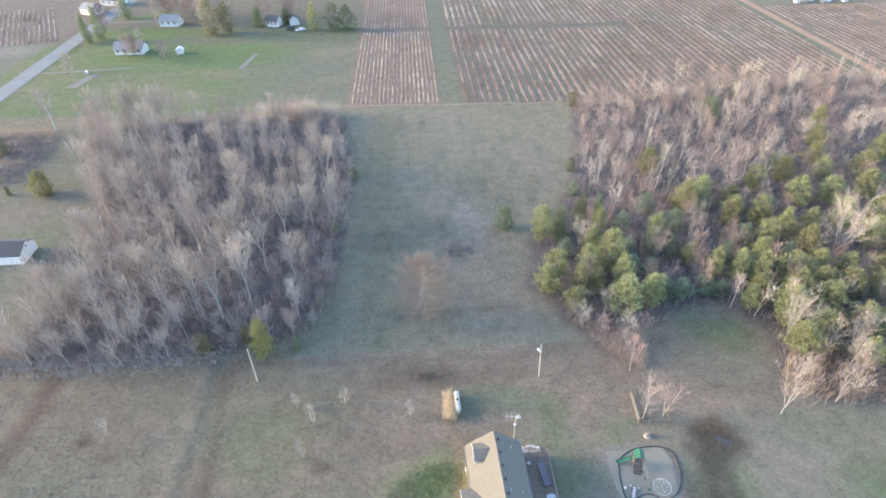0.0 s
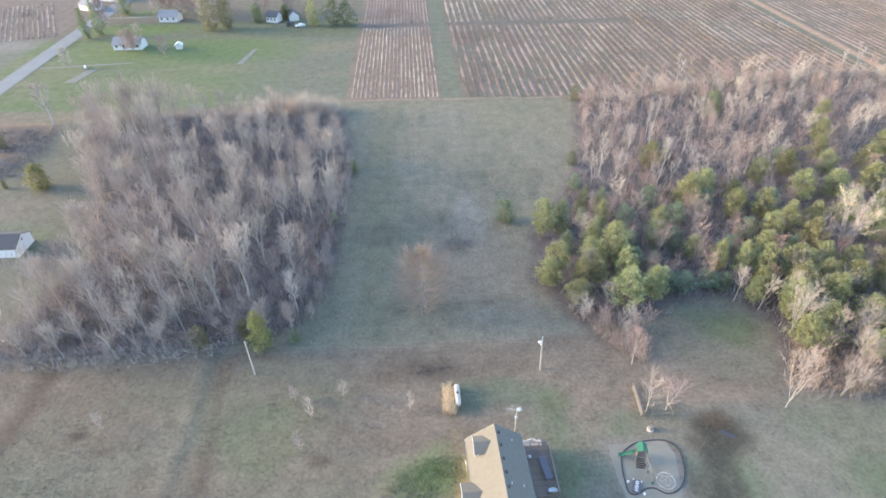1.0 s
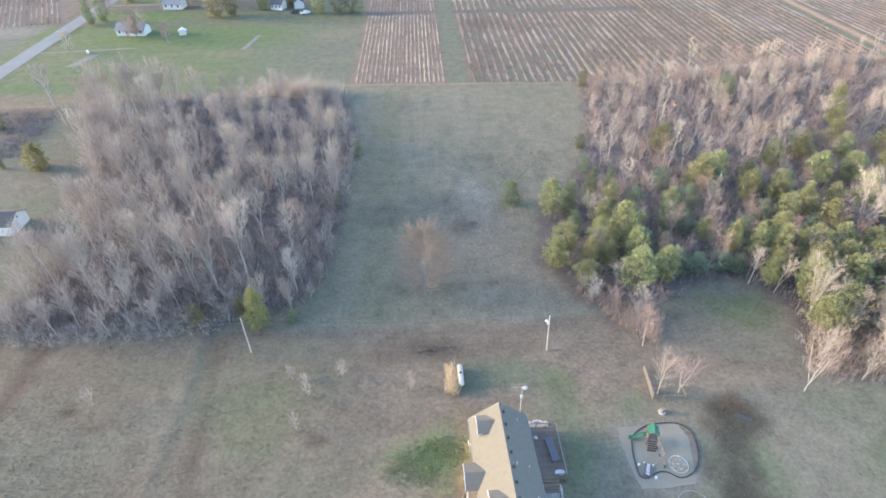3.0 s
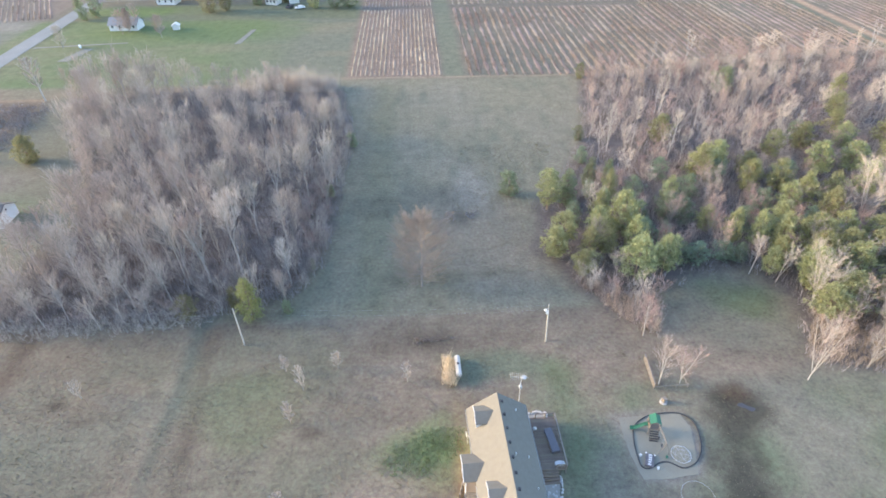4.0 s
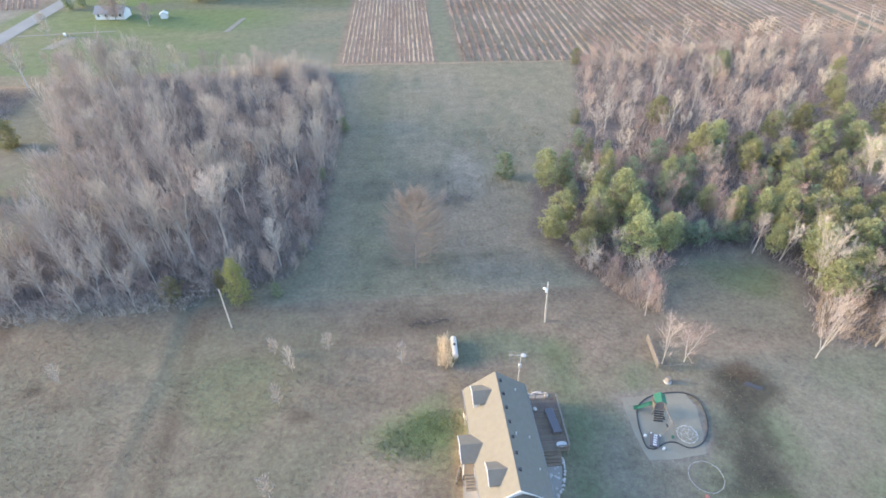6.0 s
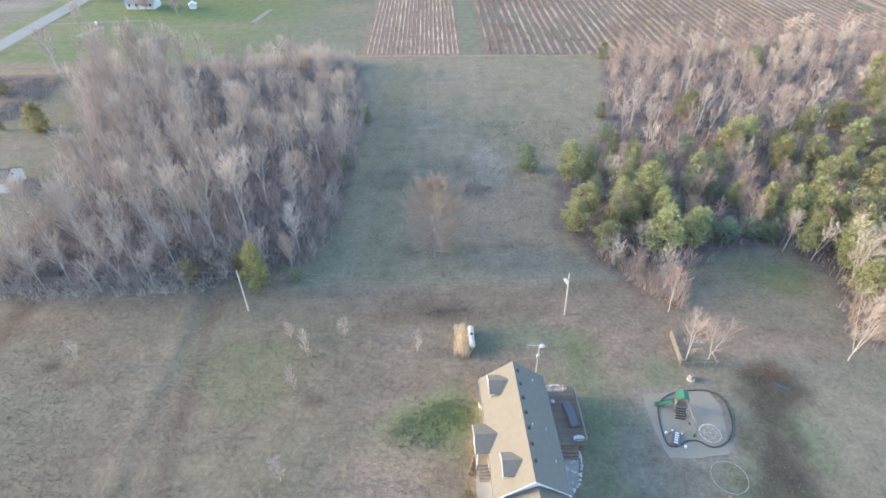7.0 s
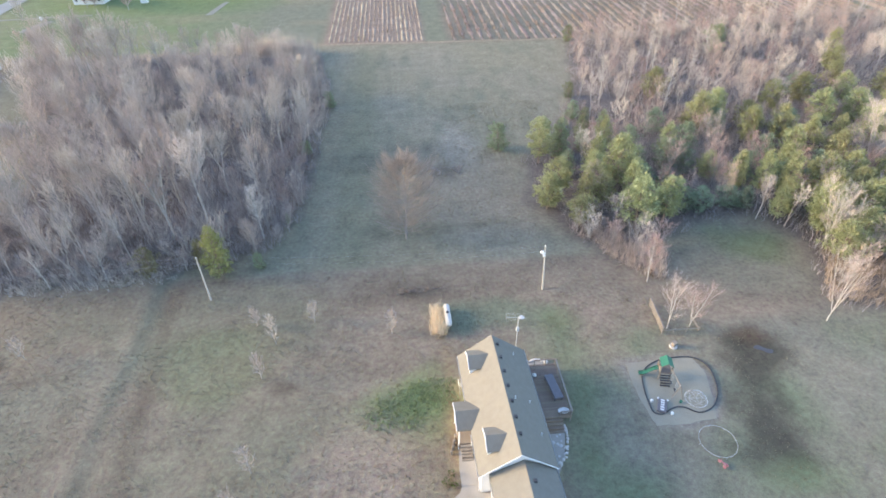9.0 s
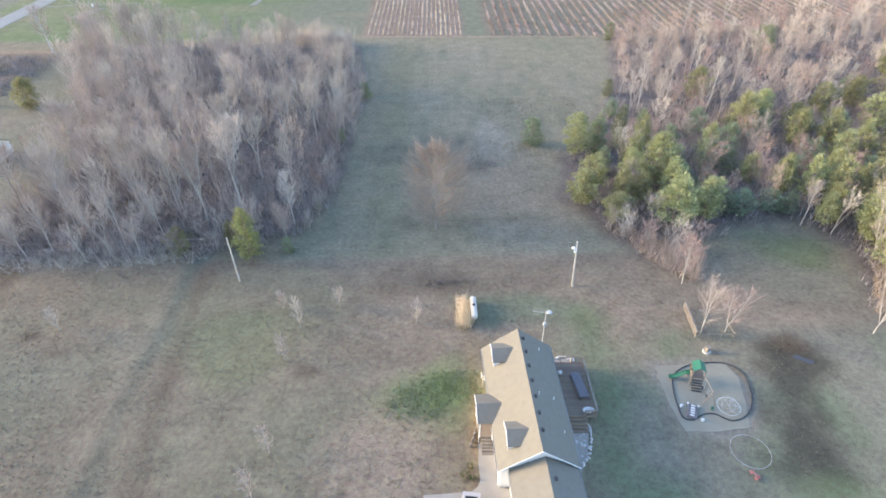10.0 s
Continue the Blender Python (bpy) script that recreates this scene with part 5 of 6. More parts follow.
# satellite dish on the west wall
x, y = local(-4.25, 13.0)
dish = thing("satellite_dish", x, y, 0, HTURN, "small white satellite dish beside the house wall", "satellite dish")
part("mast", Shape().tube([(0, 0, -0.05), (0, 0, 2.3)], 0.03, 8), STEEL, dish)
s = Shape()
rings = 4
for i in range(rings + 1):
    for j in range(14):
        a = 2 * math.pi * j / 14
        q = 0.42 * i / rings
        s.v.append((-0.12 - 0.35 * q * q, q * math.cos(a), 2.4 + q * math.sin(a)))
for i in range(rings):
    for j in range(14):
        g = (j + 1) % 14
        s.f.append((i * 14 + j, i * 14 + g, (i + 1) * 14 + g, (i + 1) * 14 + j))
part("reflector", s, WHITE, dish, "white dish")

# antenna mast at the north gable
mast = thing("antenna_mast", 5.05, 66.3, 0, 0, "tall steel mast with a television antenna and a dish", "antenna")
part("pole", Shape().tube([(0, 0, -0.05), (0, 0, 8.6)], [0.07, 0.05], 8), STEEL, mast)
part("boom", Shape().tube([(-1.5, 0.25, 8.35), (0.9, -0.2, 8.45)], 0.025, 6), STEEL, mast)
for i in range(9):
    x = -1.45 + 0.27 * i
    l_ = 0.75 - 0.035 * i
    part("element", Shape().tube([(x - 0.1, -l_ + 0.2, 8.4), (x + 0.1, l_ + 0.2, 8.4)], 0.012, 4), STEEL, mast)
s = Shape().dome((0.3, -0.1, 8.5), 0.34, 14, 4, 0.25)
part("dish", s, STEEL, mast, "pale dish on the mast")
part("junction_box", Shape().bevelled(-0.18, -0.18, 6.2, 0.18, 0.18, 6.7, 0.04), STEEL, mast, "grey box on the mast")

# ---------------------------------------------------------------- deck and patio
deck = thing("deck", 0, 0, 0, 0, "brown wooden deck with a pale rail against the house", "deck")
x0, x1, y0, y1 = 6.05, 10.0, 57.0, 64.9
part("deck_frame", Shape().box(x0, y0 + 0.02, 0.85, x1 - 0.02, y1 - 0.02, 1.08), DECKWOOD, deck)
k = 0
y = y0
while y < y1 - 0.05:
    part("board", Shape().bevelled(x0, y, 1.085, x1, y + 0.185, 1.12, 0.008), DECKWOOD, deck)
    y += 0.2
for px, py in ((x1 - 0.06, y0 + 0.1), (x1 - 0.06, y1 - 0.1), (x1 - 0.06, 61), (x0 + 1.2, y1 - 0.1), (x0 + 2.6, y0 + 0.1), (x0 + 2.6, y1 - 0.1)):
    part("post", Shape().bevelled(px - 0.06, py - 0.06, -0.05, px + 0.06, py + 0.06, 2.05, 0.015), OLDWOOD, deck, "weathered rail post")
part("rail", Shape().bevelled(x1 - 0.16, y0, 2.05, x1 + 0.04, y1, 2.1, 0.015), OLDWOOD, deck, "pale weathered hand rail")
part("rail", Shape().bevelled(x0 + 2.5, y0 - 0.02, 2.05, x1 - 0.17, y0 + 0.12, 2.1, 0.015), DECKWOOD, deck, "brown hand rail")
part("rail", Shape().bevelled(x0 + 1.1, y1 - 0.12, 2.05, x1 - 0.17, y1 + 0.02, 2.1, 0.015), DECKWOOD, deck, "brown hand rail")
for i in range(26):
    yy = y0 + 0.3 + i * 0.29
    part("baluster", Shape().box(x1 - 0.08, yy, 1.12, x1 - 0.04, yy + 0.04, 2.05), DECKWOOD, deck)
for i in range(10):
    xx = x0 + 2.7 + i * 0.12
    part("baluster", Shape().box(xx, y0 + 0.03, 1.12, xx + 0.04, y0 + 0.07, 2.05), DECKWOOD, deck)
for i in range(4):
    part("stair", Shape().bevelled(x0 + 0.6, y0 - 0.32 - 0.36 * i, 0.6 - 0.26 * i if i < 3 else -0.05, x0 + 2.9, y0 - 0.01 - 0.36 * i, 0.9 - 0.24 * i, 0.015), DECKWOOD, deck, "brown wooden stair")
table = thing("patio_table", 8.75, 60.9, 1.12, 8, "long patio table under a dark grey cover", "table")
part("cover", Shape().bevelled(-0.55, -1.8, 0.55, 0.55, 1.8, 0.78, 0.06), PURPLE, table, "dark purple-grey cover")
for a in (-0.45, 0.45):
    for b in (-1.6, 1.6):
        part("leg", Shape().box(a - 0.04, b - 0.04, 0, a + 0.04, b + 0.04, 0.56), SILL, table)
tub = thing("paddling_pool", 9.2, 57.75, 1.12, 0, "small white oval paddling pool on the deck", "paddling pool")
s = Shape()
s.tube([(0.6 * math.cos(a), 0.3 * math.sin(a), 0.12) for a in [2 * math.pi * i / 20 for i in range(20)]], 0.1, 8, closed=True)
part("rim", s, WHITE, tub)
s = Shape()
s.face(*[(0.56 * math.cos(2 * math.pi * i / 20), 0.27 * math.sin(2 * math.pi * i / 20), 0.06) for i in range(20)])
part("floor", s, WHITE, tub)
grill = thing("barbecue", 6.75, 62.7, 1.12, 15, "small kettle barbecue with a pale lid", "barbecue")
part("bowl", Shape().tube([(0, 0, 0.5), (0, 0, 0.6), (0, 0, 0.75)], [0.12, 0.24, 0.29], 14), DARK, grill)
part("lid", Shape().dome((0, 0, 0.76), 0.29, 14, 5, 0.7), STEEL, grill, "pale grey lid")
for i in range(3):
    a = i * 2.09
    part("leg", Shape().tube([(0.1 * math.cos(a), 0.1 * math.sin(a), 0.55), (0.3 * math.cos(a), 0.3 * math.sin(a), 0)], 0.015, 6), DARK, grill)
slab("patio", [(6.0, 51.2), (7.0, 50.6), (8.2, 52.6), (8.9, 55.4), (8.9, 56.9), (6.0, 56.9)], 0.04, CONCRETE, "grey gravel patio behind the house", "patio")
slab("stone_bed", [(6.0, 65.1), (8.6, 65.1), (9.0, 66.2), (7.6, 66.5), (6.0, 66.3)], 0.04, CONCRETE, "pale gravel bed beside the deck", "gravel bed")


def boulder(seed, size):
    r = random.Random(seed)
    bm = bmesh.new()
    bmesh.ops.create_icosphere(bm, subdivisions=2, radius=size)
    for v in bm.verts:
        v.co *= 0.8 + 0.4 * noise.noise(v.co * (1.6 / size) + Vector((seed, 0, 0)))
        v.co.z = v.co.z * 0.6 + size * 0.35
    me = bpy.data.meshes.new("stone")
    bm.to_mesh(me)
    bm.free()
    me.materials.append(STONE)
    return me


stones = [boulder(i, 0.22) for i in range(4)]
r = random.Random(8)
for path in (((6.4, 50.6), (8.4, 52.8), (9.1, 55.2), (9.0, 56.6)), ((6.6, 66.5), (8.0, 66.6), (9.2, 66.2), (9.1, 65.3))):
    for (ax, ay), (bx, by) in zip(path, path[1:]):
        for i in range(7):
            ob = new("edging_stone", stones[r.randrange(4)])
            k = (i + r.random()) / 7
            ob.matrix_world = pose(ax + (bx - ax) * k + r.uniform(-0.12, 0.12), ay + (by - ay) * k + r.uniform(-0.12, 0.12), 0, 0, 0, r.uniform(0, 360))
            q = r.uniform(0.6, 1.5)
            ob.scale = (q, q, q)
            tagged(ob, "rough grey stone edging the gravel", "stone", "edging stones")
for i in range(14):
    ob = new("patio_stone", stones[i % 4])
    ob.matrix_world = pose(6.6 + r.random() * 1.8, 52.4 + r.random() * 3.6, 0.04, 0, 0, r.uniform(0, 360))
    q = r.uniform(0.5, 1.4)
    ob.scale = (q, q, q * 0.6)
    tagged(ob, "flat grey stone on the gravel patio", "stone", "patio stones")

# shrubs beside the drive
for i, (x, y, q) in enumerate(((-4.6, 51.6, 0.8), (-5.2, 50.6, 0.7), (-4.4, 50.4, 0.5))):
    t = make_pine("shrub", pine_parts(501 + i, 1.1 * q, 0.8 * q, 40, 0.22, 0.05, 1.6), SHRUB, "low green shrub beside the front walk", "shrub")
    t.matrix_basis = pose(x, y, 0)


def car(name, x, y, turn, paint, label):
    c = thing(name, x, y, 0, turn, label, "car")
    prof = [(-2.2, 0.35), (-2.25, 0.75), (-1.35, 0.92), (-0.7, 1.42), (0.95, 1.45), (1.75, 0.98), (2.2, 0.9), (2.25, 0.4)]
    s = Shape()
    for side in (-1, 1):
        pts = [(px, side * (0.9 if pz < 1 else 0.68), pz) for px, pz in prof]
        s.face(*(pts if side < 0 else pts[::-1]))
    for (ax, az_), (bx, bz) in zip(prof, prof[1:] + prof[:1]):
        wa, wb = (0.9 if az_ < 1 else 0.68), (0.9 if bz < 1 else 0.68)
        s.face((ax, wa, az_), (bx, wb, bz), (bx, -wb, bz), (ax, -wa, az_))
    part("body", s, paint, c)
    s = Shape()
    s.face((-1.32, 0.7, 0.96), (-0.74, 0.6, 1.41), (-0.74, -0.6, 1.41), (-1.32, -0.7, 0.96))
    part("windscreen", Shape().box(-1.3, -0.62, 0.98, -0.8, 0.62, 1.36), GLASSY, c)
    part("rear_window", Shape().box(1.05, -0.62, 0.98, 1.55, 0.62, 1.3), GLASSY, c)
    for a in (-1.4, 1.4):
        for b in (-0.82, 0.82):
            wheel = part("wheel", Shape().tube([(a, b - 0.1, 0.33), (a, b + 0.1, 0.33)], 0.33, 16), RUBBER, c)
            part("rim", Shape().tube([(a, b - 0.11, 0.33), (a, b + 0.11, 0.33)], 0.2, 12), STEEL, wheel)
    return c


car("car", -4.9, 46.3, 82, SILVER, "pale silver car parked on the concrete driveway")
car("car", -58.0, 287.0, 20, WHITE, "white car parked behind the far farmhouse")
car("car", -63.0, 289.0, 70, DARK, "dark car parked behind the far farmhouse")

# ---------------------------------------------------------------- gas tank
TANKPAINT = material("dull cream tank paint", (0.5, 0.475, 0.43), rough=0.5, vary=0.12, scale=1.5, fine=12, bump=0.05)
tank = thing("gas_tank", -2.78, 75.2, 0, 1, "long dull cream propane tank on low feet", "gas tank")
s = Shape()
prof = [(-2.1, 0.02), (-2.06, 0.2), (-1.92, 0.37), (-1.7, 0.44), (1.7, 0.44), (1.92, 0.37), (2.06, 0.2), (2.1, 0.02)]
s.tube([(0, a, 0.85) for a, _ in prof], [b for _, b in prof], 20)
part("shell", s, TANKPAINT, tank)
part("valve_cover", Shape().tube([(0, 0.1, 1.25), (0, 0.1, 1.42)], 0.2, 12), DARK, tank, "dark valve cover")
for a in (-1.3, 1.3):
    part("foot", Shape().bevelled(-0.4, a - 0.1, -0.05, 0.4, a + 0.1, 0.5, 0.02), CONCRETE, tank)


# ---------------------------------------------------------------- utility poles and wires
def pole(x, y, h, lean, label, fitting):
    p = thing("utility_pole", x, y, 0, 0, label, "utility pole", "poles along the meadow")
    part("shaft", Shape().tube([(0, 0, -0.1), (lean * 0.5, 0, h * 0.5), (lean, 0, h)], [0.14, 0.115, 0.09], 10), POLEWOOD, p)
    part("insulator", Shape().tube([(lean, 0, h), (lean, 0, h + 0.22)], [0.06, 0.04], 8), WHITE, p)
    if fitting:
        part("lamp_arm", Shape().tube([(lean, 0, h - 0.75), (lean - 0.45, -0.25, h - 0.6)], 0.035, 6), STEEL, p)
        part("yard_lamp", Shape().dome((lean - 0.45, -0.25, h - 0.85), 0.28, 12, 4, 0.9), WHITE, p, "white yard lamp")
        part("service_box", Shape().bevelled(lean - 0.3, -0.3, h - 1.6, lean + 0.05, -0.1, h - 1.0, 0.03), WHITE, p, "pale service box")
    return p


pole(-37.3, 82.6, 8.0, 0.0, "bleached wooden utility pole beside the wood", False)
pole(12.0, 80.2, 8.1, -0.35, "bleached wooden utility pole with a yard lamp", True)
pole(-122.0, 83.5, 8.0, 0.0, "wooden utility pole at the end of the meadow", False)


def wire(a, b, sag, thick):
    a, b = Vector(a), Vector(b)
    pts = [a.lerp(b, i / 16) - Vector((0, 0, sag * 4 * (i / 16) * (1 - i / 16))) for i in range(17)]
    solid("overhead_wire", Shape().tube(pts, thick, 4), STEEL, "thin pale overhead wire between poles", "wire", "wires")


wire((-37.3, 82.6, 8.1), (-122, 83.5, 8.1), 0.9, 0.012)
wire((-37.3, 82.6, 7.0), (-122, 83.5, 7.0), 1.0, 0.012)
wire((-37.3, 82.6, 8.1), (11.65, 80.2, 8.1), 0.7, 0.005)
wire((-37.3, 82.6, 7.0), (11.65, 80.2, 7.2), 0.8, 0.005)

# ---------------------------------------------------------------- playground
r = random.Random(21)
corners = [(19.3, 64.9), (24.0, 65.2), (28.2, 65.3), (29.0, 62.8), (28.3, 59.3), (27.2, 55.9), (23.5, 55.4), (19.8, 55.5), (19.2, 59.8)]
pts = []
for (ax, ay), (bx, by) in zip(corners, corners[1:] + corners[:1]):
    for i in range(10):
        k = i / 10
        pts.append((ax + (bx - ax) * k + r.uniform(-0.08, 0.08), ay + (by - ay) * k + r.uniform(-0.08, 0.08)))
slab("sand_pit", pts, 0.02, SAND, "pale sand pit worn into the lawn", "sand pit")
bends = [Vector(p) for p in ((20.9, 63.0), (22.2, 64.3), (24.1, 65.1), (27.2, 65.3), (29.0, 64.7), (29.8, 63.1), (29.5, 60.6), (28.6, 58.6), (27.3, 57.3), (25.5, 56.8), (24.0, 57.7), (22.7, 57.7), (21.2, 57.0), (20.2, 57.3), (20.1, 58.6), (20.3, 60.8))]
pts = []
for i in range(len(bends)):
    a, b, c, d = (bends[(i + k) % len(bends)] for k in (-1, 0, 1, 2))
    for k in range(6):
        t = k / 6
        p = 0.5 * (2 * b + (c - a) * t + (2 * a - 5 * b + 4 * c - d) * t * t + (3 * b - a - 3 * c + d) * t ** 3)
        pts.append((p.x, p.y, 0.08))
border = solid("pipe_border", Shape().tube(pts, 0.085, 8, closed=True), DARK, "black corrugated pipe laid round the sand pit", "pipe border")
for i, (x, y) in enumerate(((20.5, 58.9), (22.2, 56.9))):
    part("pipe_cap", Shape().bevelled(x - 0.15, y - 0.15, -0.03, x + 0.15, y + 0.15, 0.36, 0.05), WHITE, border, "white cap")

play = thing("play_tower", 23.35, 62.6, 0, -12, "wooden play tower with a green roof and slide", "playset")
for a in (-0.65, 0.65):
    for b in (-0.65, 0.65):
        part("post", Shape().bevelled(a - 0.06, b - 0.06, -0.05, a + 0.06, b + 0.06, 2.5, 0.01), OLDWOOD, play)
part("platform", Shape().bevelled(-0.75, -0.75, 1.25, 0.75, 0.75, 1.35, 0.02), DECKWOOD, play)
s = Shape()
gable_roof(s, -0.75, 0, 0.75, -0.75, 0.75, 2.5, 3.05, 2.5, 0.06)
part("canopy", s, GREENPLASTIC, play, "bright green canopy")
s = Shape()
path = [(-0.75, 0.1, 1.32), (-1.2, 0.05, 1.2), (-2.0, -0.05, 0.6), (-2.5, -0.1, 0.32), (-3.0, -0.15, 0.28)]
for side in (-1, 1):
    s.tube([(p[0], p[1] + side * 0.25, p[2] + 0.1) for p in path], 0.05, 6)
for (a, b) in zip(path, path[1:]):
    s.face((a[0], a[1] - 0.25, a[2]), (b[0], b[1] - 0.25, b[2]), (b[0], b[1] + 0.25, b[2]), (a[0], a[1] + 0.25, a[2]))
    s.face((a[0], a[1] + 0.25, a[2] - 0.04), (b[0], b[1] + 0.25, b[2] - 0.04), (b[0], b[1] - 0.25, b[2] - 0.04), (a[0], a[1] - 0.25, a[2] - 0.04))
part("slide", s, GREENPLASTIC, play, "green plastic slide")
for i in range(5):
    part("wall_board", Shape().box(-0.72, -0.7 + i * 0.28, 1.36, -0.68, -0.46 + i * 0.28, 1.95) if i != 3 else Shape().box(-0.72, 0.5, 1.36, -0.68, 0.7, 1.95), DECKWOOD, play)
for i in range(5):
    part("climbing_board", Shape().bevelled(-0.6, -1.75 + i * 0.2, 0.05 + 0.24 * i, 0.6, -1.6 + i * 0.2, 0.16 + 0.24 * i, 0.01), SILL, play, "dark climbing board")
part("swing_beam", Shape().tube([(0.5, -0.6, 2.2), (1.1, -3.4, 2.2)], 0.07, 8), OLDWOOD, play)
for dx in (-0.7, 0.7):
    part("swing_leg", Shape().tube([(1.1, -3.3, 2.2), (1.1 + dx, -3.5, -0.05)], 0.055, 8), OLDWOOD, play)
for k in (0.3, 0.7):
    bx, by = 0.5 + 0.6 * k, -0.6 - 2.8 * k
    sw = part("swing_seat", Shape().bevelled(bx - 0.12, by - 0.25, 0.5, bx + 0.12, by + 0.25, 0.54, 0.01), DARK, play, "dark swing seat")
    for e in (-0.23, 0.23):
        part("chain", Shape().tube([(bx, by + e, 0.53), (bx, by + e * 0.8, 2.18)], 0.012, 4), STEEL, sw)
climber = thing("climbing_dome", 26.0, 58.75, 0, 10, "white pipe climbing dome on the sand", "climbing frame")
R, levels = 1.25, [(1.25, 0.0), (1.08, 0.5), (0.66, 0.9)]
knots = []
for j, (q, z) in enumerate(levels):
    knots.append([(q * math.cos(2 * math.pi * (i + 0.5 * j) / 5), q * math.sin(2 * math.pi * (i + 0.5 * j) / 5), z) for i in range(5)])
for j, ring in enumerate(knots):
    for i in range(5):
        part("bar", Shape().tube([ring[i], ring[(i + 1) % 5]], 0.02, 6), STEEL, climber)
        if j:
            for d in (0, 1):
                part("bar", Shape().tube([ring[i], knots[j - 1][(i + d) % 5]], 0.024, 6), STEEL, climber)
for i in range(5):
    part("bar", Shape().tube([knots[2][i], (0, 0, 1.05)], 0.024, 6), STEEL, climber)
part("ground_ring", Shape().tube([(1.3 * math.cos(2 * math.pi * i / 24), 1.3 * math.sin(2 * math.pi * i / 24), 0.05) for i in range(24)], 0.028, 6, closed=True), WHITE, climber)
toy = thing("ride_on_toy", 21.45, 58.05, 0.03, -25, "dark purple toy bench with pale stripes", "toy")
part("base", Shape().bevelled(-0.55, -0.95, 0, 0.55, 0.95, 0.3, 0.06), PURPLE, toy)
for i in range(5):
    part("stripe", Shape().bevelled(-0.22, -0.78 + 0.35 * i, 0.304, 0.22, -0.6 + 0.35 * i, 0.36, 0.02), WHITE, toy, "white bar")
for a in (-0.55, 0.55):
    part("knob", Shape().dome((a, 0.95, 0.2), 0.13, 10, 4), WHITE, toy, "white knob")
bucket = thing("toy_bucket", 23.9, 58.4, 0.03, 0, "small dark green bucket on the sand", "bucket")
part("pail", Shape().tube([(0, 0, 0), (0, 0, 0.3)], [0.13, 0.18], 12), GREENPLASTIC, bucket)
part("handle", Shape().tube([(0.18, 0, 0.3), (0, 0, 0.45), (-0.18, 0, 0.3)], 0.012, 5), DARK, bucket)
ring = thing("pool_frame", 25.75, 52.75, 0, 0, "pale round frame of a dismantled pool on the grass", "pool frame")
part("hoop", Shape().tube([(2.05 * math.cos(2 * math.pi * i / 48), 2.05 * math.sin(2 * math.pi * i / 48), 0.32) for i in range(48)], 0.024, 8, closed=True), STEEL, ring)
for i in range(8):
    a = 2 * math.pi * i / 8
    part("leg", Shape().tube([(2.05 * math.cos(a), 2.05 * math.sin(a), 0.32), (2.12 * math.cos(a), 2.12 * math.sin(a), -0.05)], 0.02, 6), STEEL, ring)
toy = thing("toy_tricycle", 25.0, 50.1, 0, 30, "small faded red tricycle on the grass", "tricycle")
part("body", Shape().tube([(0, -0.35, 0.3), (0, 0.0, 0.35), (0, 0.35, 0.5)], 0.06, 8), REDPLASTIC, toy)
part("seat", Shape().bevelled(-0.12, -0.3, 0.36, 0.12, -0.02, 0.42, 0.02), REDPLASTIC, toy)
for x, y in ((0, 0.4), (-0.2, -0.35), (0.2, -0.35)):
    part("wheel", Shape().tube([(x - 0.03, y, 0.17), (x + 0.03, y, 0.17)], 0.2, 12), REDPLASTIC, toy)
part("handlebar", Shape().tube([(-0.22, 0.33, 0.62), (0.22, 0.33, 0.62)], 0.02, 6), REDPLASTIC, toy)
well = thing("well_cap", 26.75, 67.2, 0, 20, "pale wooden well cover on a round stone base", "well cover")
part("base", Shape().tube([(0, 0, -0.05), (0, 0, 0.18)], [0.55, 0.5], 16), STONE, well)
part("box", Shape().bevelled(-0.26, -0.26, 0.18, 0.26, 0.26, 0.8, 0.04), OLDWOOD, well)
part("lid", Shape().bevelled(-0.32, -0.32, 0.8, 0.32, 0.32, 0.87, 0.02), OLDWOOD, well, "pale lid")
fence = thing("garden_fence", 26.2, 69.7, 0, 0, "old weathered wooden garden fence round small trees", "fence")
for i in range(4):
    part("post", Shape().bevelled(0.15 * i - 0.07, 1.8 * i - 0.07, -0.05, 0.15 * i + 0.07, 1.8 * i + 0.07, 1.25, 0.01), OLDWOOD, fence)
for z in (0.25, 0.6, 0.95):
    part("rail", Shape().box(-0.12, -0.1, z, -0.08, 5.6, z + 0.16, pose(0, 0, 0, 0, 0, -4.8)), OLDWOOD, fence)
part("top_board", Shape().box(-0.16, -0.2, 1.25, 0.06, 5.7, 1.3, pose(0, 0, 0, 0, 0, -4.8)), OLDWOOD, fence, "wide weathered board")
for i in range(3):
    part("post", Shape().bevelled(1.7 * (i + 1) - 0.06, -0.1, -0.05, 1.7 * (i + 1) + 0.06, 0.02, 0.8, 0.01), OLDWOOD, fence)
part("rail", Shape().box(0.0, -0.16, 0.55, 5.2, -0.11, 0.72), OLDWOOD, fence)
part("rail", Shape().box(5.0, -0.1, 0.5, 5.08, 2.6, 0.66), OLDWOOD, fence)
slab("puddle", [(38.4 + 1.0 * math.cos(a) + 0.15 * math.cos(3 * a), 65.6 + 0.5 * math.sin(a) - 0.45 * math.cos(a) + 0.1 * math.sin(3 * a + 1), 0)[:2] for a in [2 * math.pi * i / 24 for i in range(24)]], 0.012, WATER, "dark puddle in a muddy hollow", "water")


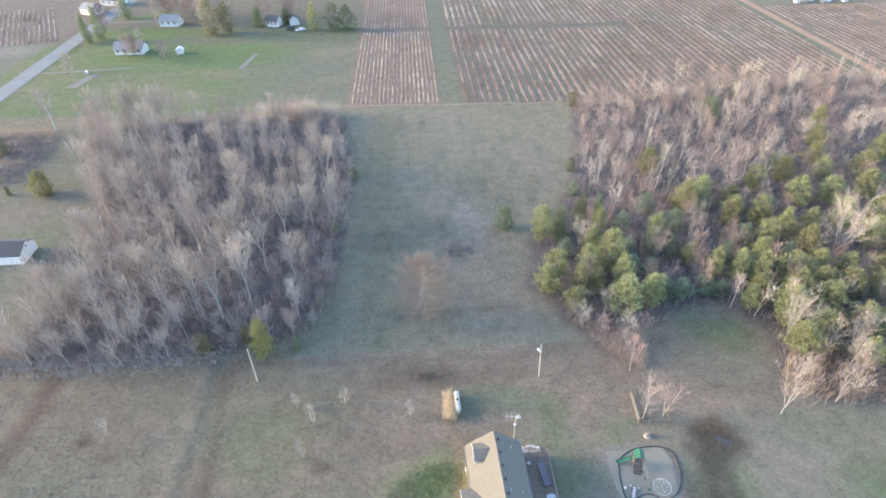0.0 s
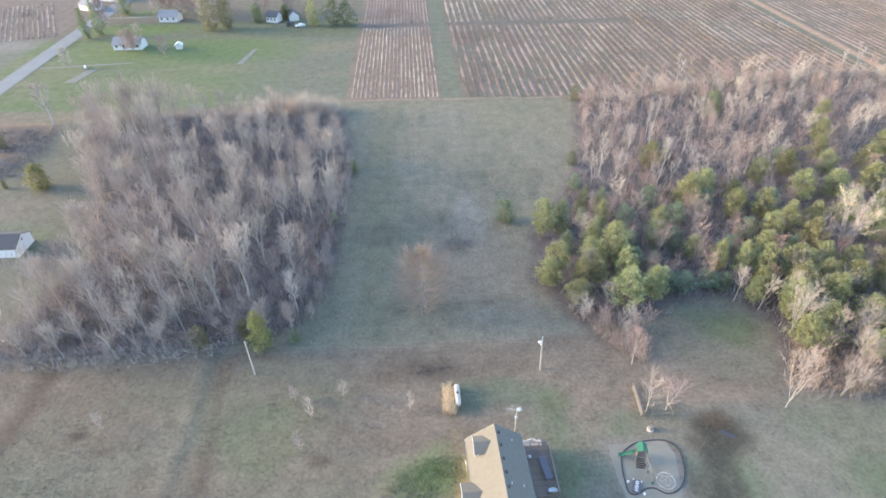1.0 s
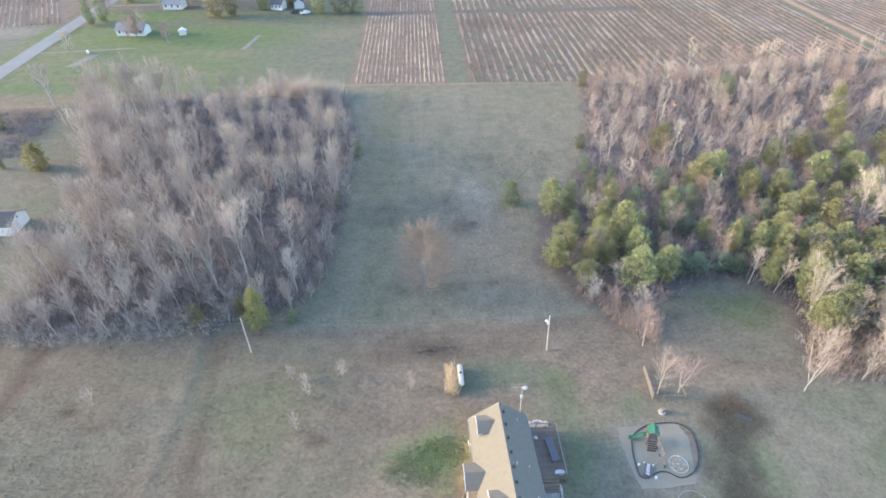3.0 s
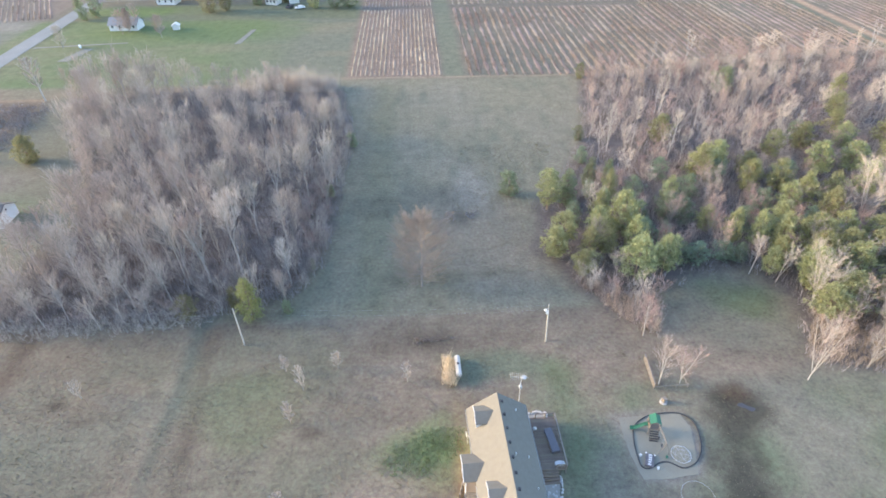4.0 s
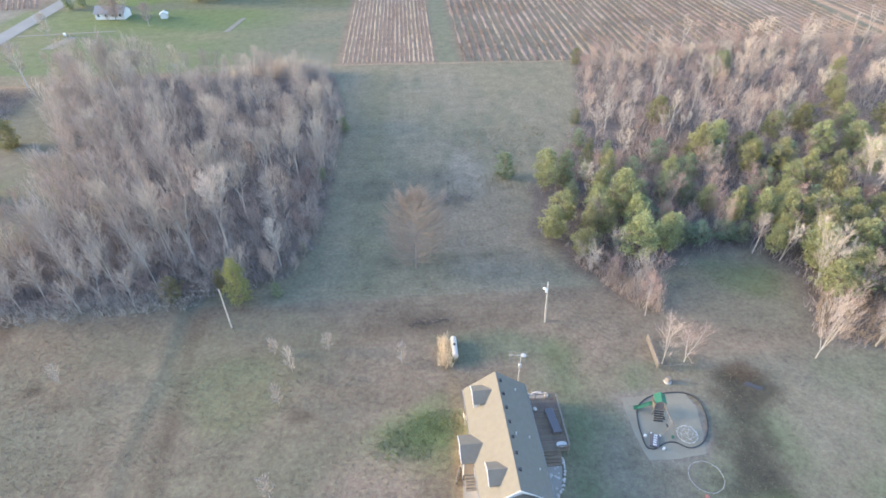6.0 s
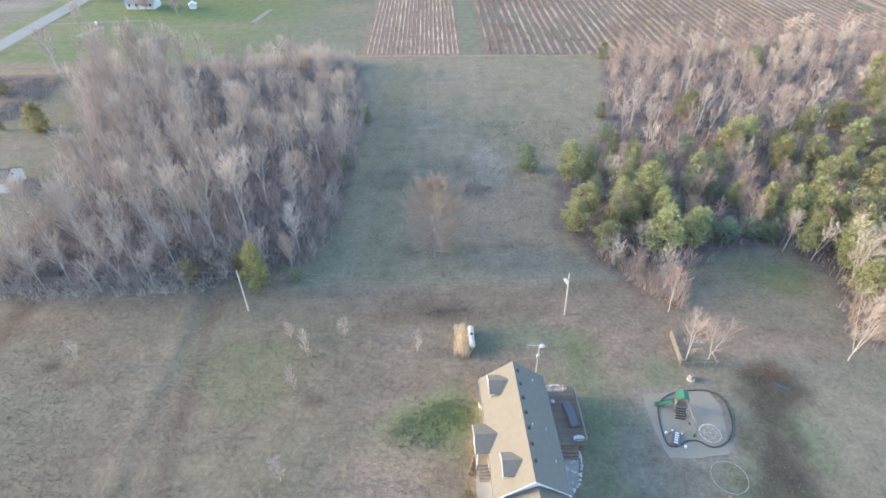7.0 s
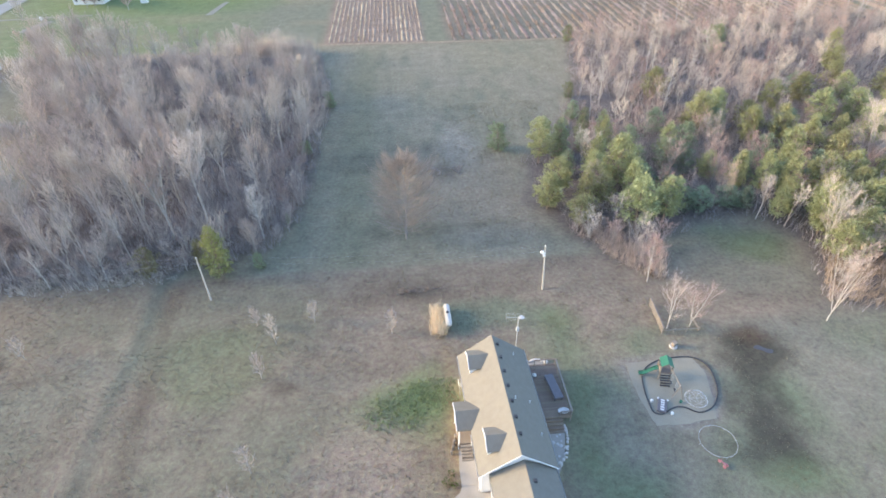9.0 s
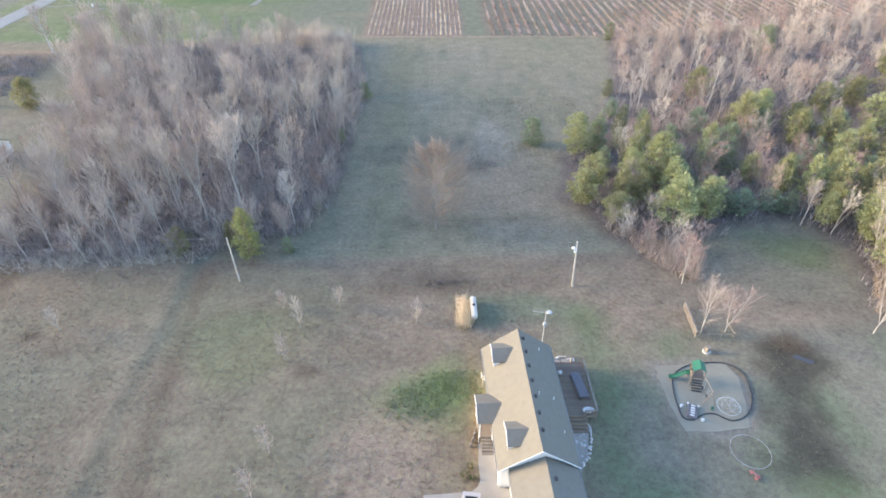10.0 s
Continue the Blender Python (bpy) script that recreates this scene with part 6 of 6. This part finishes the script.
# ---------------------------------------------------------------- far buildings
def farmhouse(name, x, y, turn, long, wide, wall_h, roof_h, label, walls, roofmat, category="house", openings=3):
    h = thing(name, x, y, 0, turn, label, category)
    part("wall", gable_body(Shape(), -wide / 2, 0, wide / 2, -long / 2, long / 2, -0.1, wall_h, roof_h - 0.1, wall_h), walls, h)
    part("roof", gable_roof(Shape(), -wide / 2 - 0.4, 0, wide / 2 + 0.4, -long / 2 - 0.4, long / 2 + 0.4, wall_h - 0.4 * (roof_h - wall_h) / (wide / 2), roof_h, wall_h - 0.4 * (roof_h - wall_h) / (wide / 2), 0.12), roofmat, h)
    for i in range(openings):
        p = -long / 2 + long * (i + 0.5) / openings
        for side in (-1, 1):
            xa, xb = sorted((side * (wide / 2 + 0.005), side * (wide / 2 + 0.06)))
            win = part("window", Shape().bevelled(xa, p - 0.38, 1.1, xb, p + 0.38, 2.0, 0.02), GLASSY, h, "dark window")
            part("sill", Shape().box(xa, p - 0.46, 1.02, xb + 0.05 if side > 0 else xb, p + 0.46, 1.09), WHITE, win)
    return h


GREYROOF = material("grey metal roof", (0.25, 0.25, 0.26), rough=0.75, vary=0.08, scale=0.5, fine=6, bump=0.05)
BARNROOF = material("dull metal barn roof", (0.085, 0.088, 0.095), rough=0.95, vary=0.08, scale=0.5, fine=6, bump=0.05)
DARKROOF = material("dark shingle roof", (0.12, 0.115, 0.12), vary=0.12, scale=0.6, fine=8, bump=0.1)
BARNPAINT = material("bright white barn paint", (0.8, 0.8, 0.79), rough=0.5, vary=0.05, scale=0.7, fine=8, bump=0.05)
barn = farmhouse("barn", -103.2, 122.4, 90, 14.5, 6.2, 2.7, 4.2, "white barn with a dull grey gabled roof", BARNPAINT, BARNROOF, "barn", 0)
part("gable_window", Shape().bevelled(-0.2, -7.31, 2.6, 0.2, -7.26, 3.0, 0.02), GLASSY, barn, "small dark window")
farmhouse("white_house", -125.5, 263.5, 88, 11.4, 6.6, 2.5, 4.6, "low white farmhouse with a pale roof", WHITE, GREYROOF, openings=4)
farmhouse("white_house", -121.4, 303, 84, 8.6, 6.5, 2.6, 4.8, "white farmhouse with a pale roof among budding trees", WHITE, GREYROOF)
farmhouse("garden_shed", -104.5, 260.5, 10, 2.3, 2.5, 1.9, 2.6, "small white garden shed on the lawn", WHITE, WHITE, "shed", 0)
farmhouse("far_house", -71.5, 297, 70, 5.5, 5, 2.8, 4.8, "house with white gables and a dark roof", WHITE, DARKROOF)
farmhouse("far_house", -62.5, 299, 10, 5, 4.5, 2.6, 4.4, "small house with white walls and a dark roof", WHITE, DARKROOF)
farmhouse("far_house", -168.5, 327, 60, 9, 7, 3.0, 5.0, "small white house across the road", WHITE, GREYROOF)
farmhouse("far_house", -165.0, 345, 75, 11, 7, 3.0, 5.2, "white house with a dark roof across the road", WHITE, DARKROOF)
t = thing("white_tank", -133.6, 239.0, 0, 30, "small white propane tank on a farm lawn", "gas tank")
part("shell", Shape().tube([(0, -1.2, 0.7), (0, -1.1, 0.7), (0, 1.1, 0.7), (0, 1.2, 0.7)], [0.2, 0.45, 0.45, 0.2], 14), WHITE, t)
for a in (-0.7, 0.7):
    part("foot", Shape().box(-0.3, a - 0.08, -0.05, 0.3, a + 0.08, 0.4), CONCRETE, t)
for i in range(7):
    t = thing("far_shed", 193 + 4.3 * i + (i % 2), 312 + 1.6 * (i % 3), 0, 47 * i, "low pale shed at the far end of the fields", "shed", "far sheds")
    q = 0.7 + 0.15 * (i % 3)
    part("wall", gable_body(Shape(), -1.4 * q, 0, 1.4 * q, -2 * q, 2 * q, -0.1, 1.4, 2.0, 1.4), GREYROOF if i % 2 else WHITE, t)
    part("roof", gable_roof(Shape(), -1.6 * q, 0, 1.6 * q, -2.2 * q, 2.2 * q, 1.35, 2.1, 1.35, 0.1), GREYROOF, t)
